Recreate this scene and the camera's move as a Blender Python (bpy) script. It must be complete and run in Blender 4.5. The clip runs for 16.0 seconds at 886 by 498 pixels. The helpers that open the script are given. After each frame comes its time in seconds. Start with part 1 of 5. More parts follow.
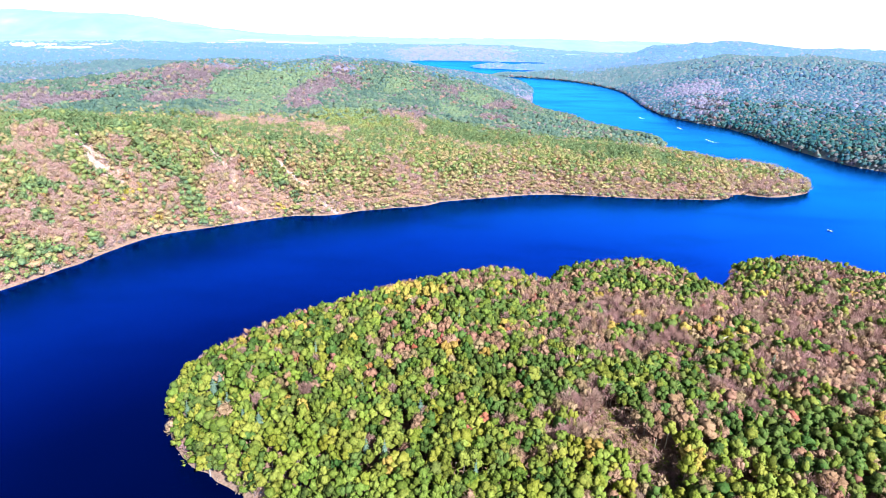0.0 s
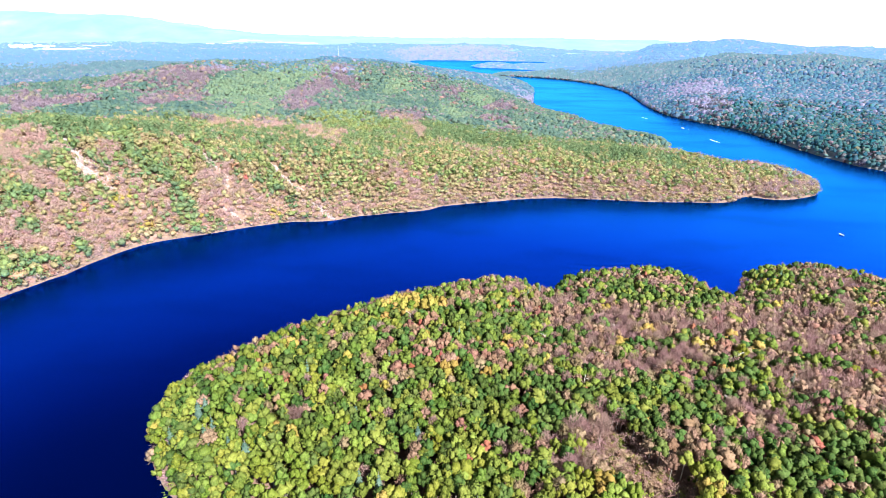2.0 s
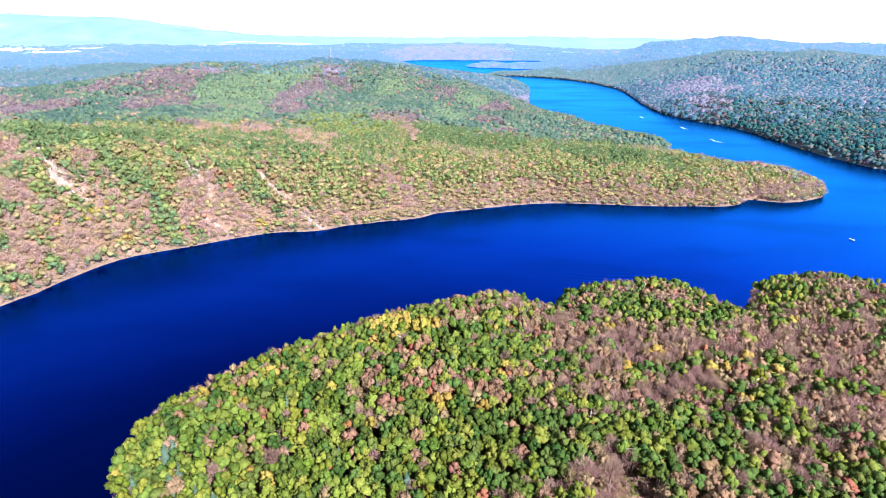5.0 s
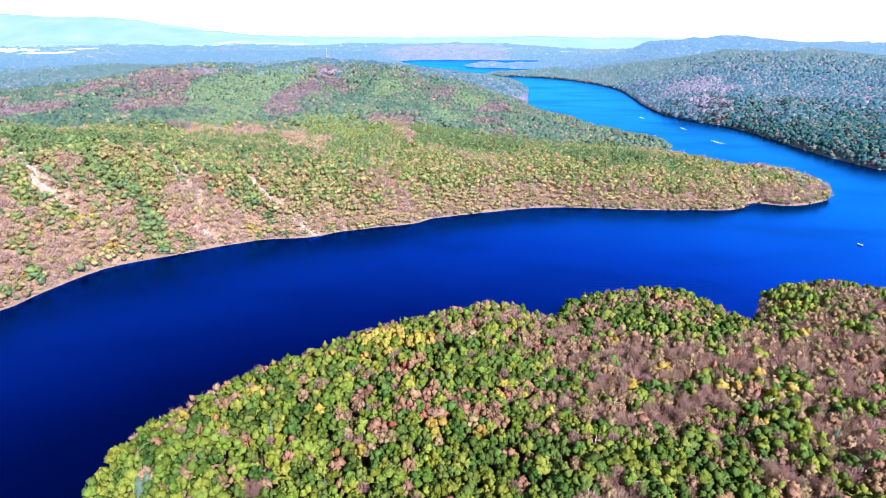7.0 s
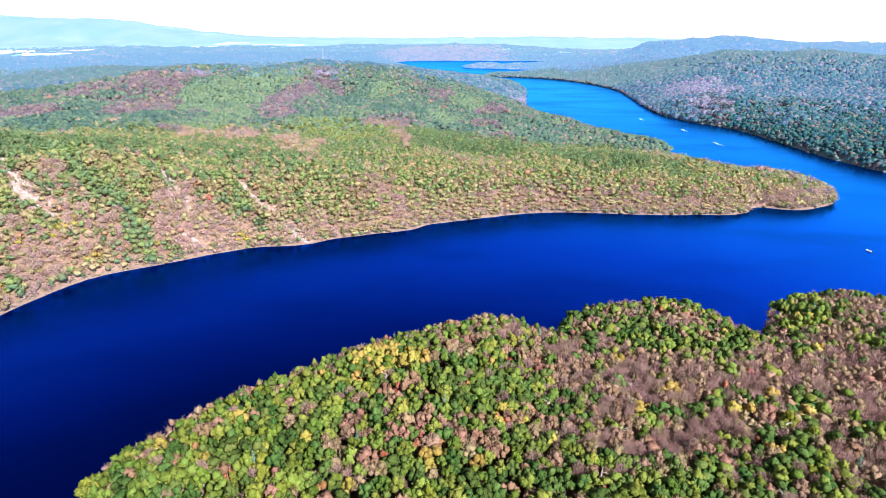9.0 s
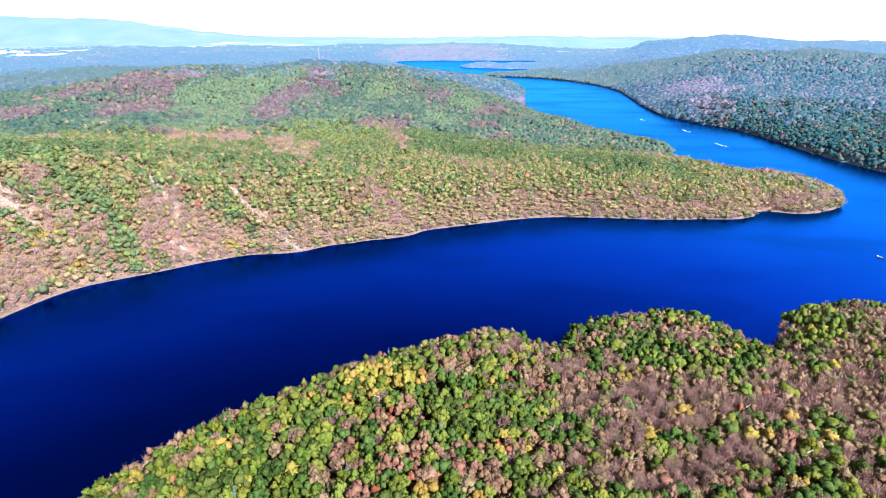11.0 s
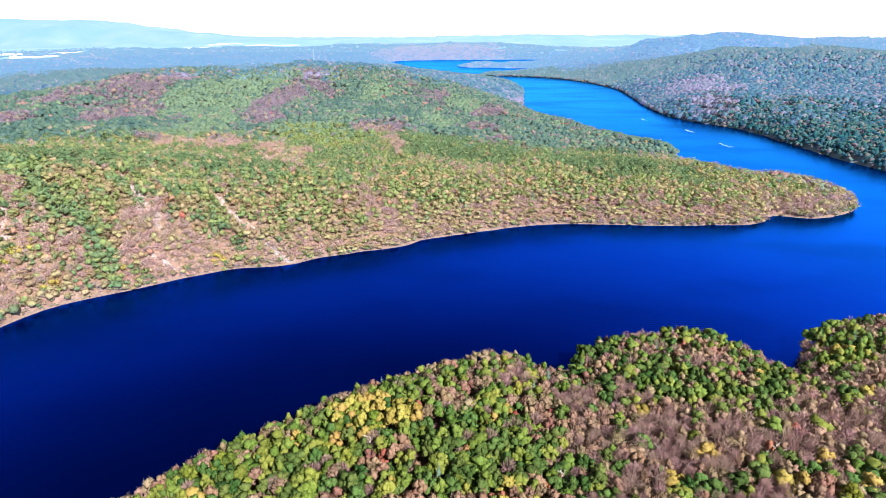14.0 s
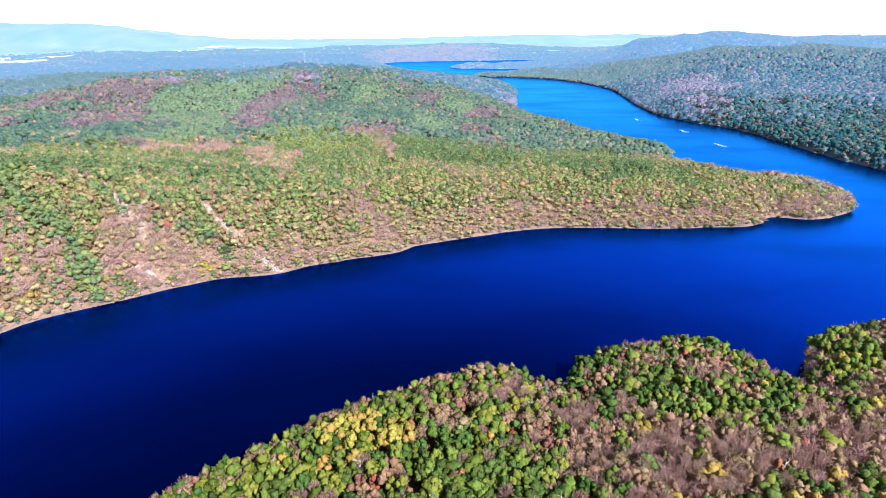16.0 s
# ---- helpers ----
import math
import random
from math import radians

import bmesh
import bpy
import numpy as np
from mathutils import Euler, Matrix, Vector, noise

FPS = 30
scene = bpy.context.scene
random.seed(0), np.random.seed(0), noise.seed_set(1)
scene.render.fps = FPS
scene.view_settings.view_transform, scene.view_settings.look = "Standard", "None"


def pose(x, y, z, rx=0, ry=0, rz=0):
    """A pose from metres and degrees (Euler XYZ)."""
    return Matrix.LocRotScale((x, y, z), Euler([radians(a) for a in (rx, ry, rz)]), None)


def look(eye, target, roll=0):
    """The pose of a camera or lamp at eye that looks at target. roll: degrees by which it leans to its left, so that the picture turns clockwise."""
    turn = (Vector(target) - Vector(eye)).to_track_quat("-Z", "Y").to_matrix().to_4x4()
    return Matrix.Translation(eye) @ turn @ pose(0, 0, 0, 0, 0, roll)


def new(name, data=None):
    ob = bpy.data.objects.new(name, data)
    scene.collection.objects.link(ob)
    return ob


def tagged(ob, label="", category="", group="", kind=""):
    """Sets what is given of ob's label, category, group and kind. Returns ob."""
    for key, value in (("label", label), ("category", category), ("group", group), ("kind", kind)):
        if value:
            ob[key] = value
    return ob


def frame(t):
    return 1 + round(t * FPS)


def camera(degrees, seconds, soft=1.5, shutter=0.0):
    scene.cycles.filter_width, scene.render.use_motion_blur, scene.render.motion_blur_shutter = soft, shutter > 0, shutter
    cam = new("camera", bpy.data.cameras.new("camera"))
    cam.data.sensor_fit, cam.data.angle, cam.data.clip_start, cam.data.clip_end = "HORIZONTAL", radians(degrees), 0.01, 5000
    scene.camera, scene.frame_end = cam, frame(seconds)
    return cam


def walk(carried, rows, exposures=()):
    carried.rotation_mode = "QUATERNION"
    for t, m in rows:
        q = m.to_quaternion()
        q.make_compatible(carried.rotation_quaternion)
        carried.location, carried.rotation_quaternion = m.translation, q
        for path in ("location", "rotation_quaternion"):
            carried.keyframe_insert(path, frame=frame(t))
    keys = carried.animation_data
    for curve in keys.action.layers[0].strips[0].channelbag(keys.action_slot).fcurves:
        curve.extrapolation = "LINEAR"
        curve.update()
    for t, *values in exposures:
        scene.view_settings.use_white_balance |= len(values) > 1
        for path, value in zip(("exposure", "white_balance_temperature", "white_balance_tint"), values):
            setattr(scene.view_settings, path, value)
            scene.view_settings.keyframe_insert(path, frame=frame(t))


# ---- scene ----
cam = camera(80.0, 16.0, soft=0.42)
PATH = [
    (0, (1.31, 3.121, 171.521), (1.33, 4.96, 170.736), 1.8),
    (0.5, (1.548, 7.015, 171.557), (1.567, 8.854, 170.771), 1.7),
    (1, (1.826, 10.931, 171.606), (1.844, 12.77, 170.82), 1.7),
    (1.5, (2.125, 14.854, 171.663), (2.142, 16.692, 170.877), 1.6),
    (2, (2.464, 18.765, 171.72), (2.48, 20.604, 170.933), 1.5),
    (2.5, (2.851, 22.649, 171.774), (2.869, 24.488, 170.987), 1.4),
    (3, (3.27, 26.502, 171.818), (3.289, 28.34, 171.03), 1.3),
    (3.5, (3.717, 30.331, 171.851), (3.737, 32.17, 171.064), 1.3),
    (4, (4.182, 34.12, 171.871), (4.204, 35.958, 171.083), 1.1),
    (6.5, (6.611, 52.918, 172.023), (6.641, 54.756, 171.234), 1.0),
    (7, (7.115, 56.579, 172.008), (7.146, 58.416, 171.219), 0.9),
    (7.5, (7.594, 60.221, 171.971), (7.626, 62.059, 171.182), 0.8),
    (8, (8.083, 63.936, 171.937), (8.117, 65.774, 171.149), 0.8),
    (8.5, (8.52, 67.735, 171.942), (8.554, 69.573, 171.154), 0.8),
    (9, (8.903, 71.609, 171.953), (8.939, 73.447, 171.166), 0.8),
    (9.2, (9.027, 73.178, 171.957), (9.066, 75.016, 171.168), 0.8),
    (11.5, (10.338, 91.435, 172.062), (10.379, 93.273, 171.273), 0.7),
    (12, (10.538, 95.347, 172.063), (10.58, 97.184, 171.274), 0.7),
    (12.5, (10.662, 99.254, 172.064), (10.705, 101.091, 171.274), 0.6),
    (13, (10.812, 103.201, 172.074), (10.856, 105.038, 171.284), 0.6),
    (13.5, (11.099, 107.136, 172.091), (11.143, 108.972, 171.3), 0.5),
    (14, (11.541, 110.95, 172.124), (11.586, 112.786, 171.333), 0.3),
    (14.5, (12.0, 114.441, 172.155), (12.046, 116.278, 171.367), 0.3),
    (15, (12.43, 117.422, 172.166), (12.48, 119.26, 171.38), 0.1),
    (15.5, (12.769, 119.791, 172.155), (12.822, 121.628, 171.367), 0.0),
    (16, (13.034, 121.783, 172.138), (13.098, 123.62, 171.35), -0.1),
]
walk(cam, [(t, look(eye, target, roll)) for t, eye, target, roll in PATH],
     exposures=((0.0, 1.72), (2.0, 1.66), (4.0, 1.57), (7.0, 1.48), (9.0, 1.39), (12.0, 1.38), (16.0, 1.30)))

# ---- light ----
SUN_AZIMUTH, SUN_HEIGHT = radians(145), radians(43)   # azimuth clockwise from +y
world = bpy.data.worlds.new("sky")
scene.world = world
world.use_nodes = True
wn = world.node_tree
sky = wn.nodes.new("ShaderNodeTexSky")
sky.sky_type, sky.sun_disc = "NISHITA", False
sky.sun_elevation, sky.sun_rotation = SUN_HEIGHT, SUN_AZIMUTH
sky.altitude, sky.air_density, sky.dust_density, sky.ozone_density = 300, 1.0, 1.0, 2.0
# white haze low over the horizon
way, split = wn.nodes.new("ShaderNodeTexCoord"), wn.nodes.new("ShaderNodeSeparateXYZ")
wn.links.new(way.outputs["Generated"], split.inputs[0])
low, veil, over = wn.nodes.new("ShaderNodeMath"), wn.nodes.new("ShaderNodeMapRange"), wn.nodes.new("ShaderNodeMix")
low.operation = "ABSOLUTE"
wn.links.new(split.outputs["Z"], low.inputs[0]), wn.links.new(low.outputs[0], veil.inputs["Value"])
veil.interpolation_type = "SMOOTHSTEP"
for key, value in (("From Min", 0.05), ("From Max", 0.68), ("To Min", 1.0), ("To Max", 0.0)):
    veil.inputs[key].default_value = value
over.data_type = "RGBA"
wn.links.new(veil.outputs[0], over.inputs[0]), wn.links.new(sky.outputs[0], over.inputs[6])
toward, span, haze = wn.nodes.new("ShaderNodeVectorMath"), wn.nodes.new("ShaderNodeMapRange"), wn.nodes.new("ShaderNodeMix")
toward.operation = "DOT_PRODUCT"
toward.inputs[1].default_value = (math.sin(SUN_AZIMUTH), math.cos(SUN_AZIMUTH), 0)
wn.links.new(way.outputs["Generated"], toward.inputs[0]), wn.links.new(toward.outputs["Value"], span.inputs["Value"])
span.inputs["From Min"].default_value, span.inputs["From Max"].default_value = -1.0, 0.1
haze.data_type = "RGBA"
haze.inputs[6].default_value, haze.inputs[7].default_value = (21.5, 22.8, 24.0, 1), (31.0, 32.0, 32.4, 1)
wn.links.new(span.outputs[0], haze.inputs[0]), wn.links.new(haze.outputs[2], over.inputs[7])
wn.links.new(over.outputs[2], wn.nodes["Background"].inputs[0])
wn.nodes["Background"].inputs[1].default_value = 0.028
sun_dir = Vector((math.sin(SUN_AZIMUTH) * math.cos(SUN_HEIGHT), math.cos(SUN_AZIMUTH) * math.cos(SUN_HEIGHT), math.sin(SUN_HEIGHT)))
sun = new("sun", bpy.data.lights.new("sun", "SUN"))
sun.data.energy, sun.data.angle, sun.data.color = 5.4, radians(0.55), (1.0, 0.97, 0.94)
sun.matrix_world = look(sun_dir * 900, (0, 0, 0))


# ---- materials ----
def node_material(name):
    m = bpy.data.materials.new(name)
    m.use_nodes = True
    return m, m.node_tree.nodes, m.node_tree.links, m.node_tree.nodes["Principled BSDF"]


def ramp(nodes, stops):
    r = nodes.new("ShaderNodeValToRGB")
    while len(r.color_ramp.elements) < len(stops):
        r.color_ramp.elements.new(0.5)
    for e, (p, c) in zip(r.color_ramp.elements, stops):
        e.position, e.color = p, (*c, 1)
    return r


def noise_node(nodes, links, scale, detail=4.0, rough=0.6, coords="position"):
    n = nodes.new("ShaderNodeTexNoise")
    n.inputs["Scale"].default_value, n.inputs["Detail"].default_value, n.inputs["Roughness"].default_value = scale, detail, rough
    if coords == "position":
        g = nodes.new("ShaderNodeNewGeometry")
        links.new(g.outputs["Position"], n.inputs["Vector"])
    else:
        c = nodes.new("ShaderNodeTexCoord")
        links.new(c.outputs["Object"], n.inputs["Vector"])
    return n


def mixed(nodes, links, a, b, fac, blend="MIX"):
    m = nodes.new("ShaderNodeMix")
    m.data_type, m.blend_type = "RGBA", blend
    for sock, v in ((m.inputs[0], fac), (m.inputs[6], a), (m.inputs[7], b)):
        if hasattr(v, "is_output"):
            links.new(v, sock)
        elif isinstance(v, tuple):
            sock.default_value = (*v, 1)
        else:
            sock.default_value = v
    return m.outputs[2]


def calc(nodes, links, op, a, b):
    m = nodes.new("ShaderNodeMath")
    m.operation = op
    for sock, v in zip(m.inputs, (a, b)):
        if hasattr(v, "is_output"):
            links.new(v, sock)
        else:
            sock.default_value = v
    return m.outputs[0]


def leaf_material(name, dark, mid, light, through_light=0.22, hue_low=0.482, varied=1.0, rich=1.12, grain_scale=4.2, gap_shade=0.34):
    """Foliage: tone by tree (object or the woods' own tone attribute), by clump, and by fine leaf noise."""
    m, nodes, links, bsdf = node_material(name)
    info, geo, att = nodes.new("ShaderNodeObjectInfo"), nodes.new("ShaderNodeNewGeometry"), nodes.new("ShaderNodeAttribute")
    att.attribute_name = "tone"
    tone = calc(nodes, links, "FRACT", calc(nodes, links, "ADD", info.outputs["Random"], att.outputs["Fac"]), 0)
    fac = calc(nodes, links, "ADD", calc(nodes, links, "MULTIPLY", tone, 0.30 + 0.20 * varied), 0.22)
    fac = calc(nodes, links, "ADD", fac, calc(nodes, links, "MULTIPLY", geo.outputs["Random Per Island"], 0.34 * varied))
    fine = noise_node(nodes, links, 2.6, 4, 0.75)
    fac = calc(nodes, links, "ADD", fac, calc(nodes, links, "MULTIPLY", calc(nodes, links, "SUBTRACT", fine.outputs["Fac"], 0.5), 1.7 * varied))
    r = ramp(nodes, ((0.05, dark), (0.45, mid), (0.95, light)))
    links.new(fac, r.inputs[0])
    own = calc(nodes, links, "FRACT", calc(nodes, links, "MULTIPLY", tone, 17.3), 0)
    hue = nodes.new("ShaderNodeHueSaturation")
    links.new(calc(nodes, links, "ADD", calc(nodes, links, "MULTIPLY", own, 0.062), hue_low), hue.inputs["Hue"])
    hue.inputs["Saturation"].default_value = rich
    # shade in the leaf gaps and sun on the leaves, painted into the colour
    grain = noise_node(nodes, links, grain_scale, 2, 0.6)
    leaf = ramp(nodes, ((0.36, (gap_shade, gap_shade * 1.04, gap_shade)), (0.50, (0.95, 0.95, 0.95)), (0.66, (1.22, 1.22, 1.16))))
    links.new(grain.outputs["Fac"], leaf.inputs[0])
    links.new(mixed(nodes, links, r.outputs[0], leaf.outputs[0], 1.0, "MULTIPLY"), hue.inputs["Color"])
    links.new(hue.outputs[0], bsdf.inputs["Base Color"])
    bump = nodes.new("ShaderNodeBump")
    bump.inputs["Strength"].default_value, bump.inputs["Distance"].default_value = 0.5, 0.3
    links.new(fine.outputs["Fac"], bump.inputs["Height"]), links.new(bump.outputs[0], bsdf.inputs["Normal"])
    bsdf.inputs["Roughness"].default_value = 0.62
    bsdf.inputs["Specular IOR Level"].default_value = 0.1
    tl = nodes.new("ShaderNodeBsdfTranslucent")
    links.new(hue.outputs[0], tl.inputs[0])
    mx = nodes.new("ShaderNodeMixShader")
    mx.inputs[0].default_value = through_light
    links.new(bsdf.outputs[0], mx.inputs[1]), links.new(tl.outputs[0], mx.inputs[2])
    links.new(mx.outputs[0], nodes["Material Output"].inputs[0])
    return m


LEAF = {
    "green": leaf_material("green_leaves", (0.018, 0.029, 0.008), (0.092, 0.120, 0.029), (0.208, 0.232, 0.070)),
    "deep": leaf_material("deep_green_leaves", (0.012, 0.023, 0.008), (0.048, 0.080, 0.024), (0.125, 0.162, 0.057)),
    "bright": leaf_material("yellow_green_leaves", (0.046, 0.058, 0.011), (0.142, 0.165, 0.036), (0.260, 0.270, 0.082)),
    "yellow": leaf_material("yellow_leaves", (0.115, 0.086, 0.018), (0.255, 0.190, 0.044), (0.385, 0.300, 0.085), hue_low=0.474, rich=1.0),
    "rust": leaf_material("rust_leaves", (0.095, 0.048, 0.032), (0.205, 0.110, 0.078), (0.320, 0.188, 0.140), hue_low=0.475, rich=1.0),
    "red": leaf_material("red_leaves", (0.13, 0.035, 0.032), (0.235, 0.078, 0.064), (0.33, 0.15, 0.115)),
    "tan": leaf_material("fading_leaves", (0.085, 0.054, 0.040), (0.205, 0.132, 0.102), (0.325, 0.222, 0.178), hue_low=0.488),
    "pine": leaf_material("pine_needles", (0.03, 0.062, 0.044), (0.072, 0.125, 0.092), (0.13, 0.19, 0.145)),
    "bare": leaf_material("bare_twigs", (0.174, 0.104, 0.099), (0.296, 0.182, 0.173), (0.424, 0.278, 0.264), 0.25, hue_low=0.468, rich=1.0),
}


def hazed(colour, toward, k):
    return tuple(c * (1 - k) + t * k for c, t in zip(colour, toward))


def hazed_palette(place, toward, k, glow=0.0, air=(0.25, 0.5, 1.0)):
    """Foliage of woods farther off: haze painted in as a paler, cooler cast; the backdrop also glows with it."""
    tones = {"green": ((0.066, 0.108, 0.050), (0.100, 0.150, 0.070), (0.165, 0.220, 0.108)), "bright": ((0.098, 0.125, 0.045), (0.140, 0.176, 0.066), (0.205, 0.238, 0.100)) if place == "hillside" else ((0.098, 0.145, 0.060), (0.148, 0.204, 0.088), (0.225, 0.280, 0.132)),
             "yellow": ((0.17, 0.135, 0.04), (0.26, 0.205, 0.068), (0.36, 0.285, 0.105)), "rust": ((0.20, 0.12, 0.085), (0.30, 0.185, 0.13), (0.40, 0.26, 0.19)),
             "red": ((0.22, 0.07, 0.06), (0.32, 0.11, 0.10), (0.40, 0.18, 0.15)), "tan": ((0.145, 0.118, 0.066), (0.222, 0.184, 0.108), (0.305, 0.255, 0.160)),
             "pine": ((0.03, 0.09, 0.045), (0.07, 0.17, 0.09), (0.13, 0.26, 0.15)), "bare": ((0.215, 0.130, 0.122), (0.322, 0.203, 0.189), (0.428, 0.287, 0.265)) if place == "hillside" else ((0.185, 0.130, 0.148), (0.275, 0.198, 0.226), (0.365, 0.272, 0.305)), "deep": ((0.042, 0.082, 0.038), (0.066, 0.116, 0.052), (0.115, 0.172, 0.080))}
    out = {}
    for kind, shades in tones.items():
        m = leaf_material(place + "_" + kind + "_leaves", *[tuple({"hillside": 1.41, "hilltop": 1.06, "east": 0.66 if kind == "bare" else 1.0, "distant": 1.08}.get(place, 1.2) * v for v in hazed(c, toward, 0.8 * k if kind in ("bare", "rust") and place in ("remote", "horizon") else k)) for c in shades], through_light=0.38, hue_low=(0.478 if place == "hillside" else 0.484) if kind in ("green", "deep", "bright", "pine") else 0.482, varied=0.5 if place == "hillside" else 0.9 if place in ("hilltop", "east", "distant") else 0.25, rich=1.0 if kind == "bare" else {"east": 1.38, "hilltop": 1.22, "hillside": 1.25, "distant": 1.3}.get(place, 1.02), grain_scale={"hillside": 1.7, "hilltop": 0.85, "east": 0.75}.get(place, 0.6), gap_shade=0.37 if place == "hillside" else 0.35)
        # added glow stands in for the haze before the farther woods
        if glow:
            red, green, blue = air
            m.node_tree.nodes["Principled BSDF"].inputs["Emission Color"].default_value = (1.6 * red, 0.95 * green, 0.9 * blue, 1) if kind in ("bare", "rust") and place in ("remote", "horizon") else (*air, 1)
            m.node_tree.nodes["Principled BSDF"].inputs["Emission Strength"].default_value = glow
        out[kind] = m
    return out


# haze by distance band: the cast grows bluer, the glow stronger
FOLIAGE = {"hillside": hazed_palette("hillside", (0.29, 0.25, 0.26), 0.15), "hilltop": hazed_palette("hilltop", (0.10, 0.150, 0.37), 0.19), "east": hazed_palette("east", (0.022, 0.112, 0.29), 0.36),
           "distant": hazed_palette("distant", (0.050, 0.125, 0.29), 0.44, 0.09, (0.24, 0.44, 1.0)), "ridge": hazed_palette("ridge", (0.05, 0.10, 0.17), 0.85, 0.27, (0.25, 0.53, 1.0)), "upland": hazed_palette("upland", (0.06, 0.12, 0.17), 0.58, 0.12, (0.27, 0.53, 0.98)), "remote": hazed_palette("remote", (0.04, 0.085, 0.13), 0.86, 0.36, (0.26, 0.55, 1.0)),
           "horizon": hazed_palette("horizon", (0.04, 0.075, 0.11), 0.93, 0.37, (0.34, 0.66, 1.0))}


def bark_material():
    m, nodes, links, bsdf = node_material("bark")
    n = noise_node(nodes, links, 3.0, 5, 0.7)
    r = ramp(nodes, ((0.3, (0.10, 0.08, 0.065)), (0.7, (0.30, 0.26, 0.23))))
    links.new(n.outputs["Fac"], r.inputs[0]), links.new(r.outputs[0], bsdf.inputs["Base Color"])
    bsdf.inputs["Roughness"].default_value = 0.9
    return m


BARK = bark_material()


def ground_material():
    """Leaf litter and soil in the woods, a pale bank at the waterline, farmland and woods far off."""
    m, nodes, links, bsdf = node_material("woodland_floor")
    big, mid, fine = noise_node(nodes, links, 0.012, 4), noise_node(nodes, links, 0.09, 5, 0.65), noise_node(nodes, links, 0.9, 6, 0.7)
    litter = ramp(nodes, ((0.28, (0.070, 0.040, 0.035)), (0.46, (0.155, 0.088, 0.076)), (0.56, (0.225, 0.135, 0.112)), (0.72, (0.34, 0.22, 0.186))))
    small = noise_node(nodes, links, 0.33, 5, 0.75)
    links.new(calc(nodes, links, "ADD", calc(nodes, links, "MULTIPLY", mid.outputs["Fac"], 0.5), calc(nodes, links, "MULTIPLY", small.outputs["Fac"], 0.5)), litter.inputs[0])
    moss = ramp(nodes, ((0.3, (0.08, 0.11, 0.03)), (0.7, (0.22, 0.21, 0.08))))
    links.new(fine.outputs["Fac"], moss.inputs[0])
    pick = ramp(nodes, ((0.42, (0, 0, 0)), (0.62, (1, 1, 1))))
    links.new(big.outputs["Fac"], pick.inputs[0])
    col = mixed(nodes, links, litter.outputs[0], moss.outputs[0], calc(nodes, links, "MULTIPLY", pick.outputs[0], 0.25))
    col = mixed(nodes, links, col, (0.5, 0.5, 0.5), calc(nodes, links, "MULTIPLY", fine.outputs["Fac"], 0.9), "OVERLAY")
    geo, sep = nodes.new("ShaderNodeNewGeometry"), nodes.new("ShaderNodeSeparateXYZ")
    links.new(geo.outputs["Position"], sep.inputs[0])
    level = calc(nodes, links, "ADD", sep.outputs["Z"], calc(nodes, links, "MULTIPLY", calc(nodes, links, "SUBTRACT", mid.outputs["Fac"], 0.30), -4.0))
    bank = ramp(nodes, ((0.0, (1, 1, 1)), (0.55, (1, 1, 1)), (1.0, (0, 0, 0))))
    links.new(calc(nodes, links, "MULTIPLY", level, 1.1), bank.inputs[0])
    stone = ramp(nodes, ((0.3, (0.085, 0.058, 0.047)), (0.7, (0.235, 0.165, 0.135))))
    links.new(fine.outputs["Fac"], stone.inputs[0])
    col = mixed(nodes, links, col, stone.outputs[0], bank.outputs[0])
    links.new(col, bsdf.inputs["Base Color"])
    bsdf.inputs["Roughness"].default_value = 0.95
    bsdf.inputs["Specular IOR Level"].default_value = 0.1
    bump = nodes.new("ShaderNodeBump")
    bump.inputs["Strength"].default_value, bump.inputs["Distance"].default_value = 0.6, 0.8
    links.new(fine.outputs["Fac"], bump.inputs["Height"]), links.new(bump.outputs[0], bsdf.inputs["Normal"])
    return m


